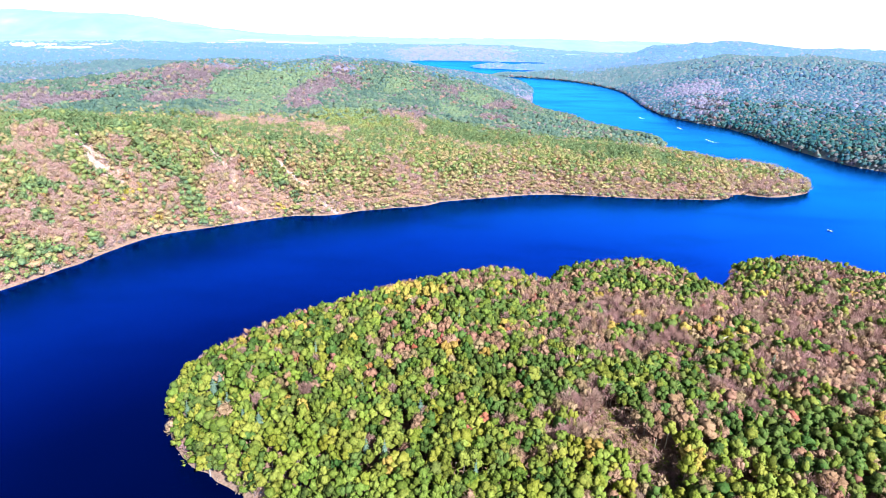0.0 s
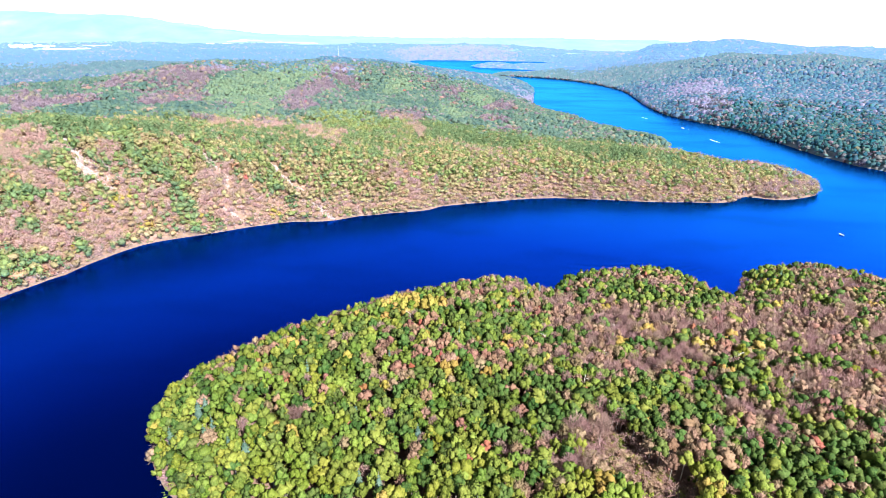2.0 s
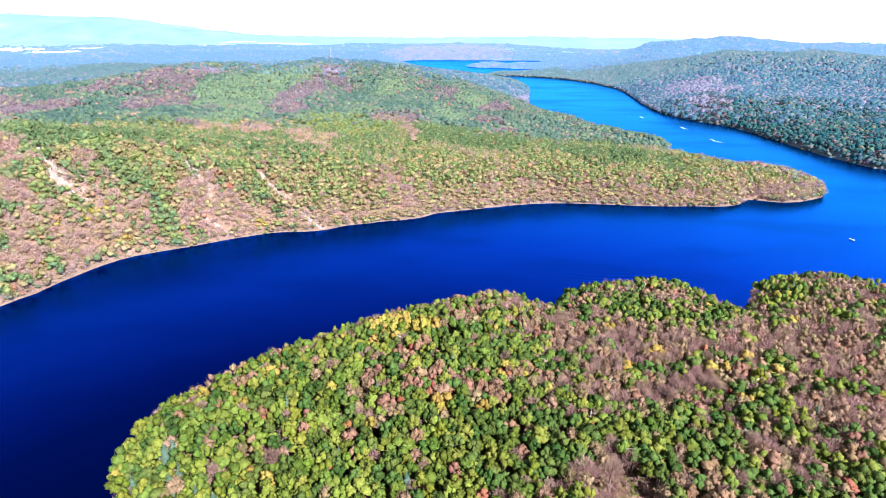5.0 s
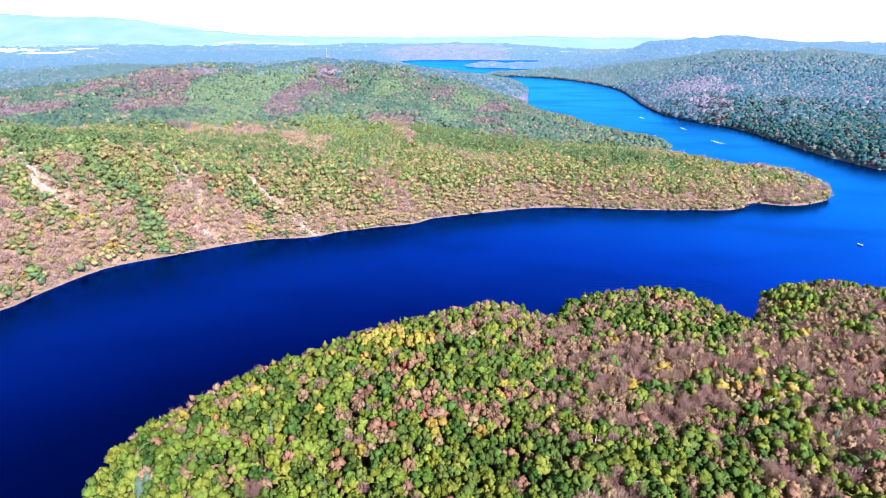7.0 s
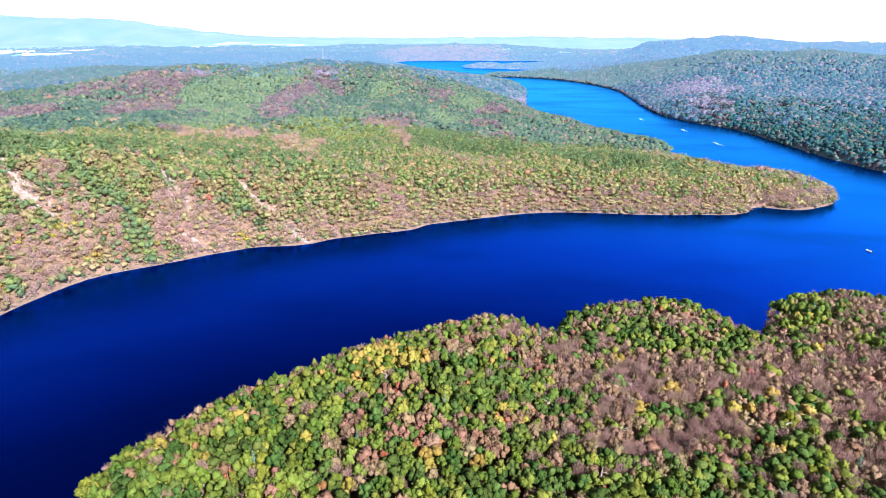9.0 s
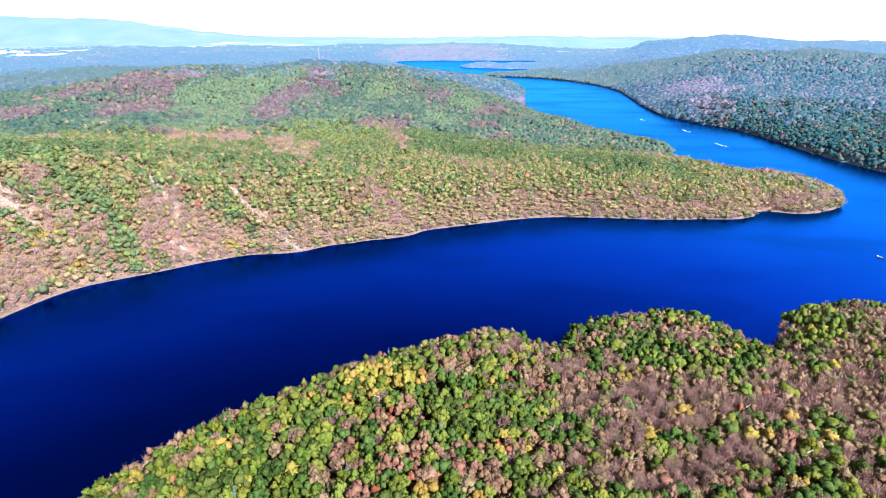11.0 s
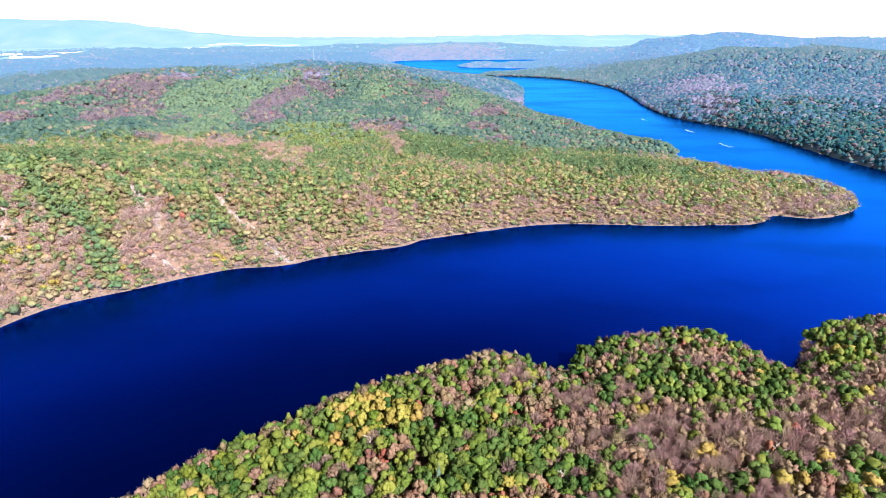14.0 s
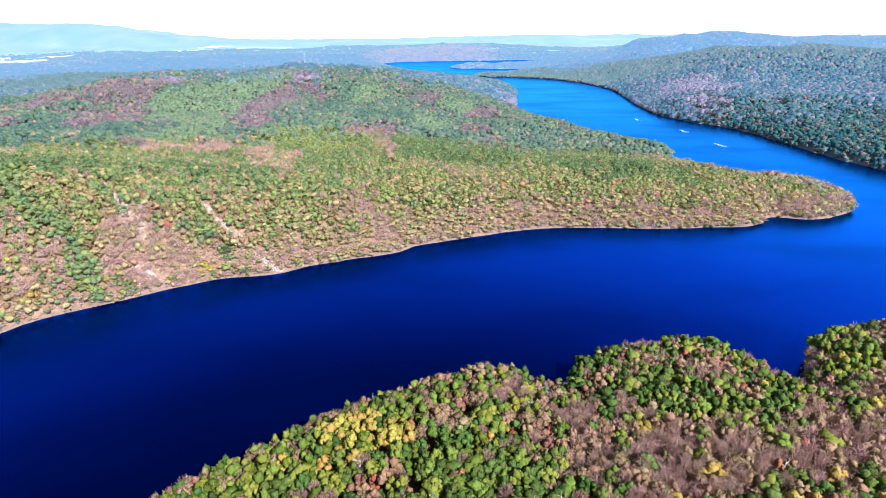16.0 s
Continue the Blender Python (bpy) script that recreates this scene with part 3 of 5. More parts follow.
def twig_fan(rng, long, short, radius=3.8, low=2.6, high=11.2, width=0.07):
    """A leafless crown: branches that fan up and out of the fork to a domed haze of twigs."""
    half = (high - low) * 0.62
    fork = np.array((0, 0, high - half))

    def blades(n, start, wide):
        w = rng.normal(size=(n, 3))
        w[:, 2] = np.abs(w[:, 2]) * 1.1
        w /= np.linalg.norm(w, axis=1)[:, None]
        end = fork + w * np.array((radius, radius, half)) * rng.uniform(0.8, 1.08, (n, 1)) + rng.normal(size=(n, 3)) * 0.25
        root = fork + (end - fork) * rng.uniform(start, start + 0.25, (n, 1)) + rng.normal(size=(n, 3)) * 0.3
        side = np.cross(end - root, rng.normal(size=(n, 3)))
        side *= wide / (np.linalg.norm(side, axis=1)[:, None] + 1e-6)
        return np.stack([root - side, root + side, end], 1).reshape(-1, 3), np.arange(n * 3).reshape(-1, 3)

    return joined([blades(long, 0.0, width * 1.3), blades(short, 0.62, width * 1.5)])


def slivers(rng, count, radius, low, high, length, width):
    """Thin twigs that fan up and out through the crown, as narrow blades."""
    mid, half = (low + high) / 2, (high - low) / 2
    w = rng.normal(size=(count, 3))
    w /= np.linalg.norm(w, axis=1)[:, None]
    w[:, 2] = np.abs(w[:, 2]) * 1.1 - 0.35
    p = w * np.array((radius, radius, half)) * rng.uniform(0.3, 1.0, (count, 1)) ** 0.6 + np.array((0, 0, mid))
    way = w * 0.5 + np.array((0, 0, 0.5)) + rng.normal(size=(count, 3)) * 0.55
    way /= np.linalg.norm(way, axis=1)[:, None]
    side = np.cross(way, rng.normal(size=(count, 3)))
    side /= np.linalg.norm(side, axis=1)[:, None] + 1e-6
    ln = length * rng.uniform(0.6, 1.3, (count, 1))
    v = np.stack([p - side * width, p + side * width, p + way * ln], 1).reshape(-1, 3)
    return v, np.arange(count * 3).reshape(-1, 3)


def limb(a, b, ra, rb, sides=5):
    a, b = np.array(a, float), np.array(b, float)
    w = (b - a) / np.linalg.norm(b - a)
    u = np.cross(w, (0.3, 0.9, 0.1))
    u /= np.linalg.norm(u)
    t = np.cross(w, u)
    ang = np.arange(sides) * 6.283 / sides
    ring = np.cos(ang)[:, None] * u + np.sin(ang)[:, None] * t
    v = np.concatenate([a + ring * ra, b + ring * rb])
    f = [(i, (i + 1) % sides, sides + i) for i in range(sides)] + [((i + 1) % sides, sides + (i + 1) % sides, sides + i) for i in range(sides)]
    return v, np.array(f)


def trunk_shape(rng, high, spread, limbs=6, thick=0.26):
    lean = rng.uniform(-0.4, 0.4, 2)
    mid, top = np.array((lean[0] * 0.5, lean[1] * 0.5, high * 0.45)), np.array((lean[0], lean[1], high * 0.86))
    parts = [limb((0, 0, -0.8), mid, thick * 1.25, thick * 0.8, 6), limb(mid, top, thick * 0.8, thick * 0.2, 5)]
    for i in range(limbs):
        a, k = 6.283 * (i + rng.uniform(-0.3, 0.3)) / limbs, rng.uniform(0, 0.7)
        s = mid + (top - mid) * k
        e = s + np.array((math.cos(a) * spread, math.sin(a) * spread, high * rng.uniform(0.16, 0.32))) * rng.uniform(0.7, 1.0) * (1 - 0.4 * k)
        h = (s + e) / 2 + np.array((0, 0, 0.4))
        parts += [limb(s, h, thick * 0.4, thick * 0.25, 3), limb(h, e, thick * 0.25, thick * 0.07, 3)]
    return joined(parts)


def pine_crown(rng, radius=3.2, low=2.0, high=14.0, tiers=9, points=11):
    parts = []
    for i in range(tiers):
        k = i / (tiers - 1)
        z, r = low + (high - low - 1.2) * k, radius * (1 - k) ** 0.8 + 0.35
        n = points - i // 2
        ang = np.sort(rng.uniform(0, 6.283, n))
        v = [(0, 0, z + r * 0.55)]
        for j in range(n):
            rr, a, nxt = r * rng.uniform(0.75, 1.15), ang[j], ang[(j + 1) % n] + (6.283 if j == n - 1 else 0)
            v += [(rr * math.cos(a), rr * math.sin(a), z - r * rng.uniform(0.05, 0.2)), (rr * 0.55 * math.cos((a + nxt) / 2), rr * 0.55 * math.sin((a + nxt) / 2), z + r * 0.12)]
        m = len(v) - 1
        parts.append((np.array(v), np.array([(0, 1 + j, 1 + (j + 1) % m) for j in range(m)])))
    return joined(parts)


def fill_mesh(name, v, f, material, tone=None, smooth=False):
    me = bpy.data.meshes.new(name)
    me.vertices.add(len(v)), me.loops.add(len(f) * 3), me.polygons.add(len(f))
    me.vertices.foreach_set("co", np.ascontiguousarray(v, np.float32).ravel())
    me.loops.foreach_set("vertex_index", np.ascontiguousarray(f, np.int32).ravel())
    me.polygons.foreach_set("loop_start", np.arange(len(f), dtype=np.int32) * 3)
    if smooth:
        me.polygons.foreach_set("use_smooth", np.ones(len(f), bool))
    me.update(calc_edges=True)
    if tone is not None:
        me.attributes.new("tone", "FLOAT", "POINT").data.foreach_set("value", np.ascontiguousarray(tone, np.float32))
    me.materials.append(material)
    return me


def scattered(name, label, shapes, material, x, y, z, wide, tall, seed, category="woods", smooth=False):
    """Very many like plants as one sheet of growth; each keeps its own turn, size and tone."""
    if not len(x):
        return None
    rng = np.random.default_rng(seed)
    turn, tone, pick = rng.uniform(0, 6.283, len(x)), rng.uniform(0, 1, len(x)), rng.integers(0, len(shapes), len(x))
    vs, fs, ts, base = [], [], [], 0
    for k, (v, f) in enumerate(shapes):
        s = pick == k
        n = int(s.sum())
        if not n:
            continue
        c, sn = np.cos(turn[s])[:, None], np.sin(turn[s])[:, None]
        w = wide[s][:, None]
        vx, vy, vz = v[:, 0][None], v[:, 1][None], v[:, 2][None]
        out = np.stack([(vx * c - vy * sn) * w + x[s][:, None], (vx * sn + vy * c) * w + y[s][:, None], vz * tall[s][:, None] + z[s][:, None]], -1)
        vs.append(out.reshape(-1, 3))
        fs.append((f[None] + (np.arange(n) * len(v))[:, None, None]).reshape(-1, 3) + base)
        ts.append(np.repeat(tone[s], len(v)))
        base += n * len(v)
    ob = new(name, fill_mesh(name, np.concatenate(vs), np.concatenate(fs), material, np.concatenate(ts), smooth))
    return tagged(ob, label, category, kind="stuff")


# ---- trees: where they stand ----
def jittered(x0, x1, y0, y1, step, seed):
    rng = np.random.default_rng(seed)
    gx, gy = np.meshgrid(np.arange(x0, x1, step), np.arange(y0, y1, step * 0.87))
    gx = gx + (np.arange(gx.shape[0]) % 2)[:, None] * step * 0.5
    x = gx.ravel() + rng.uniform(-0.38, 0.38, gx.size) * step
    y = gy.ravel() + rng.uniform(-0.38, 0.38, gx.size) * step
    return x, y, rng.uniform(0, 1, (4, gx.size))


def near(x, y, spots, deep=1.0):
    """1 in the middle of any of the round spots (x, y, radius), falling to 0 at their rims."""
    out = np.zeros(len(x))
    for sx, sy, sr in spots:
        out = np.maximum(out, np.clip(1.4 * (1 - np.hypot(x - sx, (y - sy) / deep) / sr), 0, 1))
    return out


KINDS = ["green", "bright", "bare", "tan", "rust", "yellow", "red", "pine", "deep"]
BARE_STANDS = [(74, 264, 16), (85, 238, 18), (114, 263, 20), (122, 241, 16), (81, 295, 12), (154, 267, 20), (183, 272, 20), (207, 273, 24), (205, 247, 22), (176, 215, 22), (188, 202, 22), (135, 185, 16), (52, 176, 8),
               (66, 179, 12), (129, 362, 14), (276, 350, 20), (99, 296, 10), (109, 279, 14), (131, 276, 16), (134, 261, 16), (146, 326, 13), (75, 280, 8), (175, 289, 14), (240, 300, 30), (224, 236, 22), (260, 260, 40)]
TAN_STANDS = [(21, 298, 14), (-24, 231, 10), (-12, 214, 9), (-32, 209, 6), (-46, 245, 8), (-51, 287, 9), (-87, 290, 8), (-58, 305, 9), (-76, 294, 8), (-79, 274, 6), (39, 330, 9), (-38, 281, 7), (72, 160, 13)]
YELLOW_STANDS = [(-26, 292, 9), (-14, 280, 9), (-6, 285, 12), (0, 284, 10), (-15, 296, 9), (-12, 277, 8), (-25, 286, 6)]
RUST_STANDS = [(4, 232, 12), (24, 232, 12), (45, 242, 12), (63, 276, 11), (-17, 219, 7), (-8, 258, 7), (58, 288, 9), (19, 294, 8), (93, 324, 8)]
GREEN_STANDS = [(14, 197, 12), (27, 204, 12), (42, 199, 14), (49, 187, 10), (71, 197, 11), (85, 195, 14), (104, 199, 14), (114, 192, 11), (117, 301, 13), (135, 294, 14), (193, 352, 13), (167, 301, 12), (101, 352, 13), (56, 345, 12),
                (40, 262, 13), (58, 266, 11), (73, 257, 10), (33, 251, 13), (112, 312, 10), (127, 306, 12), (144, 298, 13), (177, 318, 12), (161, 352, 10), (16, 270, 9), (-1, 267, 7), (160, 165, 24), (130, 160, 18), (226, 362, 10)]
BRIGHT_STANDS = [(-72, 168, 24), (-35, 165, 30), (-104, 180, 16), (-11, 138, 40), (25, 150, 24), (104, 132, 26), (-60, 150, 30), (10, 165, 16)]
PINE_SPOTS = [(-124, 226, 3), (-98, 200, 3), (-104, 187, 3), (-90, 187, 3), (-78, 179, 3), (-70, 176, 3), (-5, 179, 3), (-18, 156, 3), (17, 145, 3), (22, 141, 3), (-10, 318, 3)]
GAPS = [(68, 168, 12), (72, 160, 12), (79, 150, 11), (74, 176, 8), (62, 171, 7), (84, 142, 8), (80, 162, 9), (87, 153, 8), (-5, 161, 4), (-12, 155, 4), (-44, 163, 4), (-21, 150, 5), (9, 147, 4), (107, 158, 5), (112, 141, 6), (86, 342, 6)]


def chosen(shares, u, keen=1.3):
    """Kind by weighted shares, one column a kind."""
    s = np.cumsum(shares ** keen, axis=0)
    return (u * s[-1] > s).sum(axis=0)


FINE_STANDS = {
    "rust": [(110, 162, 5), (118, 153, 5), (18, 292, 4), (60, 279, 5), (58, 248, 4), (10, 224, 5), (18, 225, 4), (34, 215, 5), (32, 242, 4), (63, 205, 4), (91, 321, 4), (213, 275, 7), (216, 269, 6), (159, 194, 5), (168, 225, 4), (131, 189, 4), (159, 188, 5), (150, 245, 5), (134, 301, 4), (43, 211, 4)],
    "tan": [(35, 304, 9), (46, 294, 5), (24, 223, 7), (33, 225, 6), (46, 223, 5), (54, 213, 5), (76, 218, 5), (89, 235, 7), (83, 225, 6), (63, 290, 5), (64, 232, 4), (111, 226, 6), (137, 235, 5), (193, 271, 6), (173, 269, 5)],
    "bare": [(95, 297, 7), (72, 296, 6), (79, 274, 5), (98, 271, 10), (103, 261, 8), (90, 262, 6), (74, 244, 4), (89, 220, 5), (52, 197, 4), (67, 189, 4), (122, 269, 8), (133, 271, 7), (147, 266, 9), (114, 256, 6), (117, 233, 7), (104, 227, 6), (128, 238, 6), (127, 217, 6), (130, 200, 6), (175, 277, 9), (195, 279, 10), (217, 294, 10), (181, 248, 10), (192, 246, 7), (171, 216, 8), (153, 196, 5), (176, 213, 7), (136, 189, 5), (89, 243, 5)],
    "green": [(132, 255, 6), (140, 256, 4), (119, 241, 4), (124, 226, 5), (219, 332, 10), (240, 305, 8), (185, 232, 8), (90, 203, 5), (100, 207, 6), (110, 209, 6), (119, 206, 6), (86, 189, 6), (98, 190, 6), (111, 191, 5), (125, 189, 5), (146, 188, 5), (166, 200, 4), (81, 205, 5), (74, 193, 4), (56, 225, 4), (52, 276, 5), (37, 286, 5), (61, 201, 4), (28, 199, 7), (40, 200, 6), (48, 191, 4), (29, 189, 7)],
    "bright": [(100, 150, 18), (58, 145, 14), (112, 135, 20), (90, 130, 14), (157, 232, 5), (150, 213, 7), (155, 213, 4), (142, 195, 6), (156, 241, 4), (64, 214, 4), (106, 196, 4), (95, 201, 4), (6, 201, 5), (14, 198, 4), (22, 195, 4)],
    "yellow": [(63, 162, 4), (95, 150, 4), (60, 152, 4), (86, 138, 4), (134, 247, 4), (137, 222, 5), (210, 303, 4), (97, 247, 4), (155, 259, 4), (166, 246, 4), (37, 245, 4), (24, 213, 4), (9, 216, 4), (34, 236, 4), (45, 236, 4)],
    "red": [(49, 252, 4), (32, 237, 4), (59, 247, 4), (6, 224, 4), (15, 223, 4)],
    "deep": [(149, 228, 4), (102, 244, 5), (136, 205, 4), (138, 227, 4), (45, 262, 5), (35, 206, 5)],
}


def peninsula_shares(x, y):
    n, m = value_noise(x, y, 32, 77, 3), value_noise(x, y, 18, 87, 2)
    b, ta, ye, ru = near(x, y, BARE_STANDS), near(x, y, TAN_STANDS), near(x, y, YELLOW_STANDS), near(x, y, RUST_STANDS)
    g, br, pi = near(x, y, GREEN_STANDS), near(x, y, BRIGHT_STANDS), near(x, y, PINE_SPOTS)
    rim = np.clip(1.4 - shore_distance(x, y) / 9, 0, 1) * (y > 240) * (x < 60)
    ta = np.maximum(ta, 0.6 * rim)
    right = np.clip((x - 20) / 60, 0, 1)
    left, leafy = 1 - right, 1 - 0.55 * b
    shares = np.stack([(0.50 * left + 0.20 * right + 0.8 * br + 0.8 * np.clip(n - 0.5, 0, 1)) * leafy + 1.2 * g, (0.15 * left + 0.04 * right + 0.75 * br + 0.9 * ye) * leafy * (1 - 0.8 * g), 0.08 * left + 0.30 * right * (1 - 0.7 * g) + 1.5 * b + np.clip(0.42 - n, 0, 1) * 1.0 * (1 - br),
                     0.11 * left + 0.40 * right + 0.7 * b + 2.4 * ta + 0.9 * ru, 0.07 + 0.05 * right + 1.5 * ru + 0.35 * ta, 0.03 + 0.03 * br + 3.2 * ye, 0.035 + 0.40 * ru + 0.10 * ta, 0.02 + 14 * pi,
                     (0.36 * left + 0.36 * right + 0.25 * br + 0.9 * np.clip(m - 0.5, 0, 1)) * leafy + 2.2 * g])
    fine = {k: near(x + 5 * (m - 0.5), y + 5 * (n - 0.5), spots) for k, spots in FINE_STANDS.items()}
    shares *= 1 - 0.9 * np.minimum(1, sum(fine.values()))
    for k, f in fine.items():
        shares[KINDS.index(k)] += (1.6 if k in ("rust", "tan", "bright") else 2.2) * f
    shares[KINDS.index("deep")] += 0.9 * fine["green"]
    shares[KINDS.index("tan")] += 0.5 * (fine["rust"] + fine["bare"])
    return shares


TREE_WORDS = {
    "green": ("beech_tree", "broad mid-green beech tree in full leaf on the peninsula"),
    "deep": ("oak_tree", "spreading dark green oak tree in full leaf on the peninsula"),
    "bright": ("hickory_tree", "yellow-green hickory tree turning colour on the peninsula"),
    "bare": ("bare_tree", "leafless grey-brown tree with a haze of fine twigs"),
    "tan": ("fading_tree", "thinning tree with faded tan and olive leaves"),
    "rust": ("maple_tree", "rust-orange autumn maple tree among green oaks"),
    "yellow": ("poplar_tree", "bright yellow autumn poplar tree in a yellow stand"),
    "red": ("red_maple_tree", "small crimson autumn maple tree among the oaks"),
    "pine": ("pine_tree", "tall blue-green conical pine tree above the broadleaf canopy"),
}


def crown_for(kind, rng):
    if kind == "bare":
        return twig_fan(rng, 70, 380, width=0.06)
    if kind == "tan":
        return joined([leafy_crown(rng, 3.3, 4.4, 10.6, 6, 50, 0.6), twig_fan(rng, 30, 150, 3.8, 3.4, 11.2, 0.09)])
    if kind == "pine":
        return pine_crown(rng)
    if kind == "red":
        return leafy_crown(rng, 3.2, 3.0, 9.5, 6, 70, 0.62)
    return leafy_crown(rng)


CROWNS = {k: [crown_for(k, np.random.default_rng(100 + 10 * i + j)) for j in range(5)] for i, k in enumerate(KINDS)}
OUTER = {k: [leafy_crown(np.random.default_rng(400 + 10 * i + j), 4.0, 3.4, 11.4, 6, 42, 0.95) for j in range(5)] if k not in ("bare", "pine") else CROWNS[k] for i, k in enumerate(KINDS)}
OUTER["bare"] = [twig_fan(np.random.default_rng(470 + j), 40, 110, 3.9, 2.4, 11.2, 0.12) for j in range(5)]
OUTER["tan"] = [joined([leafy_crown(np.random.default_rng(480 + j), 3.3, 4.4, 10.6, 5, 18, 0.95), twig_fan(np.random.default_rng(485 + j), 12, 46, 3.8, 3.4, 11.2, 0.11)]) for j in range(5)]
TRUNKS = [trunk_shape(np.random.default_rng(700 + j), 10.6, 2.7, 3) for j in range(5)]
BARE_TRUNKS = [trunk_shape(np.random.default_rng(720 + j), 10.6, 3.0, 7, 0.2) for j in range(5)]
PINE_TRUNKS = [limb((0, 0, -0.8), (0, 0, 13.2), 0.3, 0.06, 6)] * 5

x, y, u = jittered(-140, 420, 60, 395, 4.45, 11)
_, d = land_height(x, y)
keep = (d > 0.4) & (near(x, y, GAPS) < 0.3) & (u[1] > 0.04) & (y > 112 - 0.15 * x) & (x < 0.95 * y + 60)
x, y, u = x[keep], y[keep], u[:, keep]
z, _ = land_height(x, y)
kind_of = chosen(peninsula_shares(x, y), u[0])
wide, tall = 0.68 + 0.40 * u[2] ** 1.6 + 0.25 * (u[2] > 0.93), 0.94 + 0.28 * u[3]
CAP = 295
for i, k in enumerate(KINDS):
    mine = np.flatnonzero(kind_of == i)
    mine = mine[np.argsort(np.hypot(x[mine] - 20, y[mine] - 205))]
    name, label = TREE_WORDS[k]
    trunk_shapes = BARE_TRUNKS if k == "bare" else PINE_TRUNKS if k == "pine" else TRUNKS
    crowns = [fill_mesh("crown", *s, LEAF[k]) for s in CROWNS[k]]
    trunks = [fill_mesh("trunk", *s, BARK) for s in trunk_shapes]
    for j in mine[:CAP]:
        tree = new(name)
        tree.empty_display_size = 1.0
        tree.matrix_basis = Matrix.LocRotScale((x[j], y[j], z[j]), Euler((0, 0, u[3][j] * 40)), (wide[j], wide[j], tall[j]))
        tagged(tree, label, "tree", "trees of the near peninsula")
        pick = int(u[2][j] * 1000) % 5
        for part_name, me in (("trunk", trunks[pick]), ("crown", crowns[pick])):
            new(part_name, me).parent = tree
    rest = mine[CAP:]
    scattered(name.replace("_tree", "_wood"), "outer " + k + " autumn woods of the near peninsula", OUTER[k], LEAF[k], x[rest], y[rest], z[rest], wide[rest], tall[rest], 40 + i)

# Woods on the hill across the water and beyond: crowns with fewer clumps the farther they stand.
FIELDS = [(-2090, 2874, 90, 70), (-1840, 2797, 150, 120), (-1896, 3126, 110, 90), (-1397, 3615, 170, 110), (-1375, 3973, 150, 90), (-1030, 3863, 220, 90), (-1525, 2545, 60, 45)]
FIELD_SPOTS = [(fx, fy - 60, 1.1 * max(fw, fd)) for fx, fy, fw, fd in FIELDS]
SCREE_LINES = [((-346, 502), (-318, 472)), ((-318, 472), (-298, 456)), ((-298, 456), (-278, 446)), ((-278, 446), (-264, 442)), ((-337, 492), (-302, 464)), ((-302, 464), (-273, 453)), ((-303, 458), (-274, 441)), ((-313, 460), (-289, 447)), ((-302, 473), (-268, 461)), ((-273, 518), (-251, 508)), ((-241, 534), (-220, 513)), ((-220, 513), (-202, 499)), ((-202, 499), (-188, 484)), ((-231, 523), (-196, 486)),
               ((-165, 530), (-150, 514)), ((-150, 514), (-133, 505)), ((-133, 505), (-122, 496)), ((-118, 492), (-97, 483)), ((-192, 467), (-170, 462)), ((-104, 484), (-91, 483))]
SCREE = [(ax + (bx - ax) * k, ay + (by - ay) * k, 5.5) for (ax, ay), (bx, by) in SCREE_LINES for k in (0.2, 0.5, 0.8)]
HILL_BARE = [(-578, 751, 31), (-527, 732, 30), (-519, 776, 31), (-513, 928, 42), (-485, 1009, 45), (-443, 1028, 45), (-428, 1095, 39), (-431, 971, 42), (-433, 851, 38), (-398, 869, 31), (-403, 947, 28), (-239, 980, 40), (-229, 1076, 36), (-224, 882, 30),
             (-223, 1162, 39), (-63, 780, 26), (-36, 801, 26), (-36, 726, 19), (83, 885, 26), (103, 816, 24), (118, 1045, 35), (212, 1300, 35), (-26, 673, 11), (-178, 1099, 30), (22, 1146, 22), (-60, 2950, 260), (180, 3020, 260), (560, 1150, 60),
             (620, 1350, 90)]
RIDGE_BARE = [(-280, 703, 29), (-242, 716, 29), (-203, 707, 24), (-140, 652, 22), (-118, 643, 17), (-364, 492, 16), (-412, 695, 20), (-51, 568, 13), (-67, 552, 11)]
HILL_BRIGHT = [(-360, 907, 34), (-291, 794, 35), (-297, 885, 46), (-296, 973, 42), (-344, 1004, 44), (-305, 1080, 47), (-269, 1161, 49), (-374, 972, 29), (-157, 769, 27), (-123, 754, 31), (-87, 716, 30), (-69, 756, 21), (-117, 823, 23), (-90, 1098, 38),
               (78, 1101, 38), (19, 904, 31)]
HILL_GREEN = [(-439, 813, 38), (-467, 792, 38), (-461, 719, 35), (-364, 530, 22), (-357, 732, 29), (-405, 723, 29), (1, 729, 30), (44, 836, 35), (32, 722, 25), (-76, 933, 26), (-19, 933, 32), (89, 697, 25), (157, 832, 35), (177, 698, 30),
              (227, 670, 30), (284, 634, 29), (-127, 1041, 36)]
BLUFF_BARE = [(-366, 478, 18), (-349, 448, 20), (-338, 463, 16), (-319, 425, 15), (-305, 423, 12), (-294, 402, 14), (-277, 397, 14), (-266, 415, 18), (-253, 425, 14), (-264, 393, 14), (-250, 409, 13), (-284, 375, 14), (-248, 440, 12), (-298, 484, 12),
              (-237, 459, 11), (-262, 454, 9), (-202, 482, 15), (-190, 473, 16), (-174, 468, 15), (-163, 464, 12), (-197, 499, 11), (-297, 368, 16), (-43, 540, 14), (-25, 532, 14), (-28, 520, 11)]
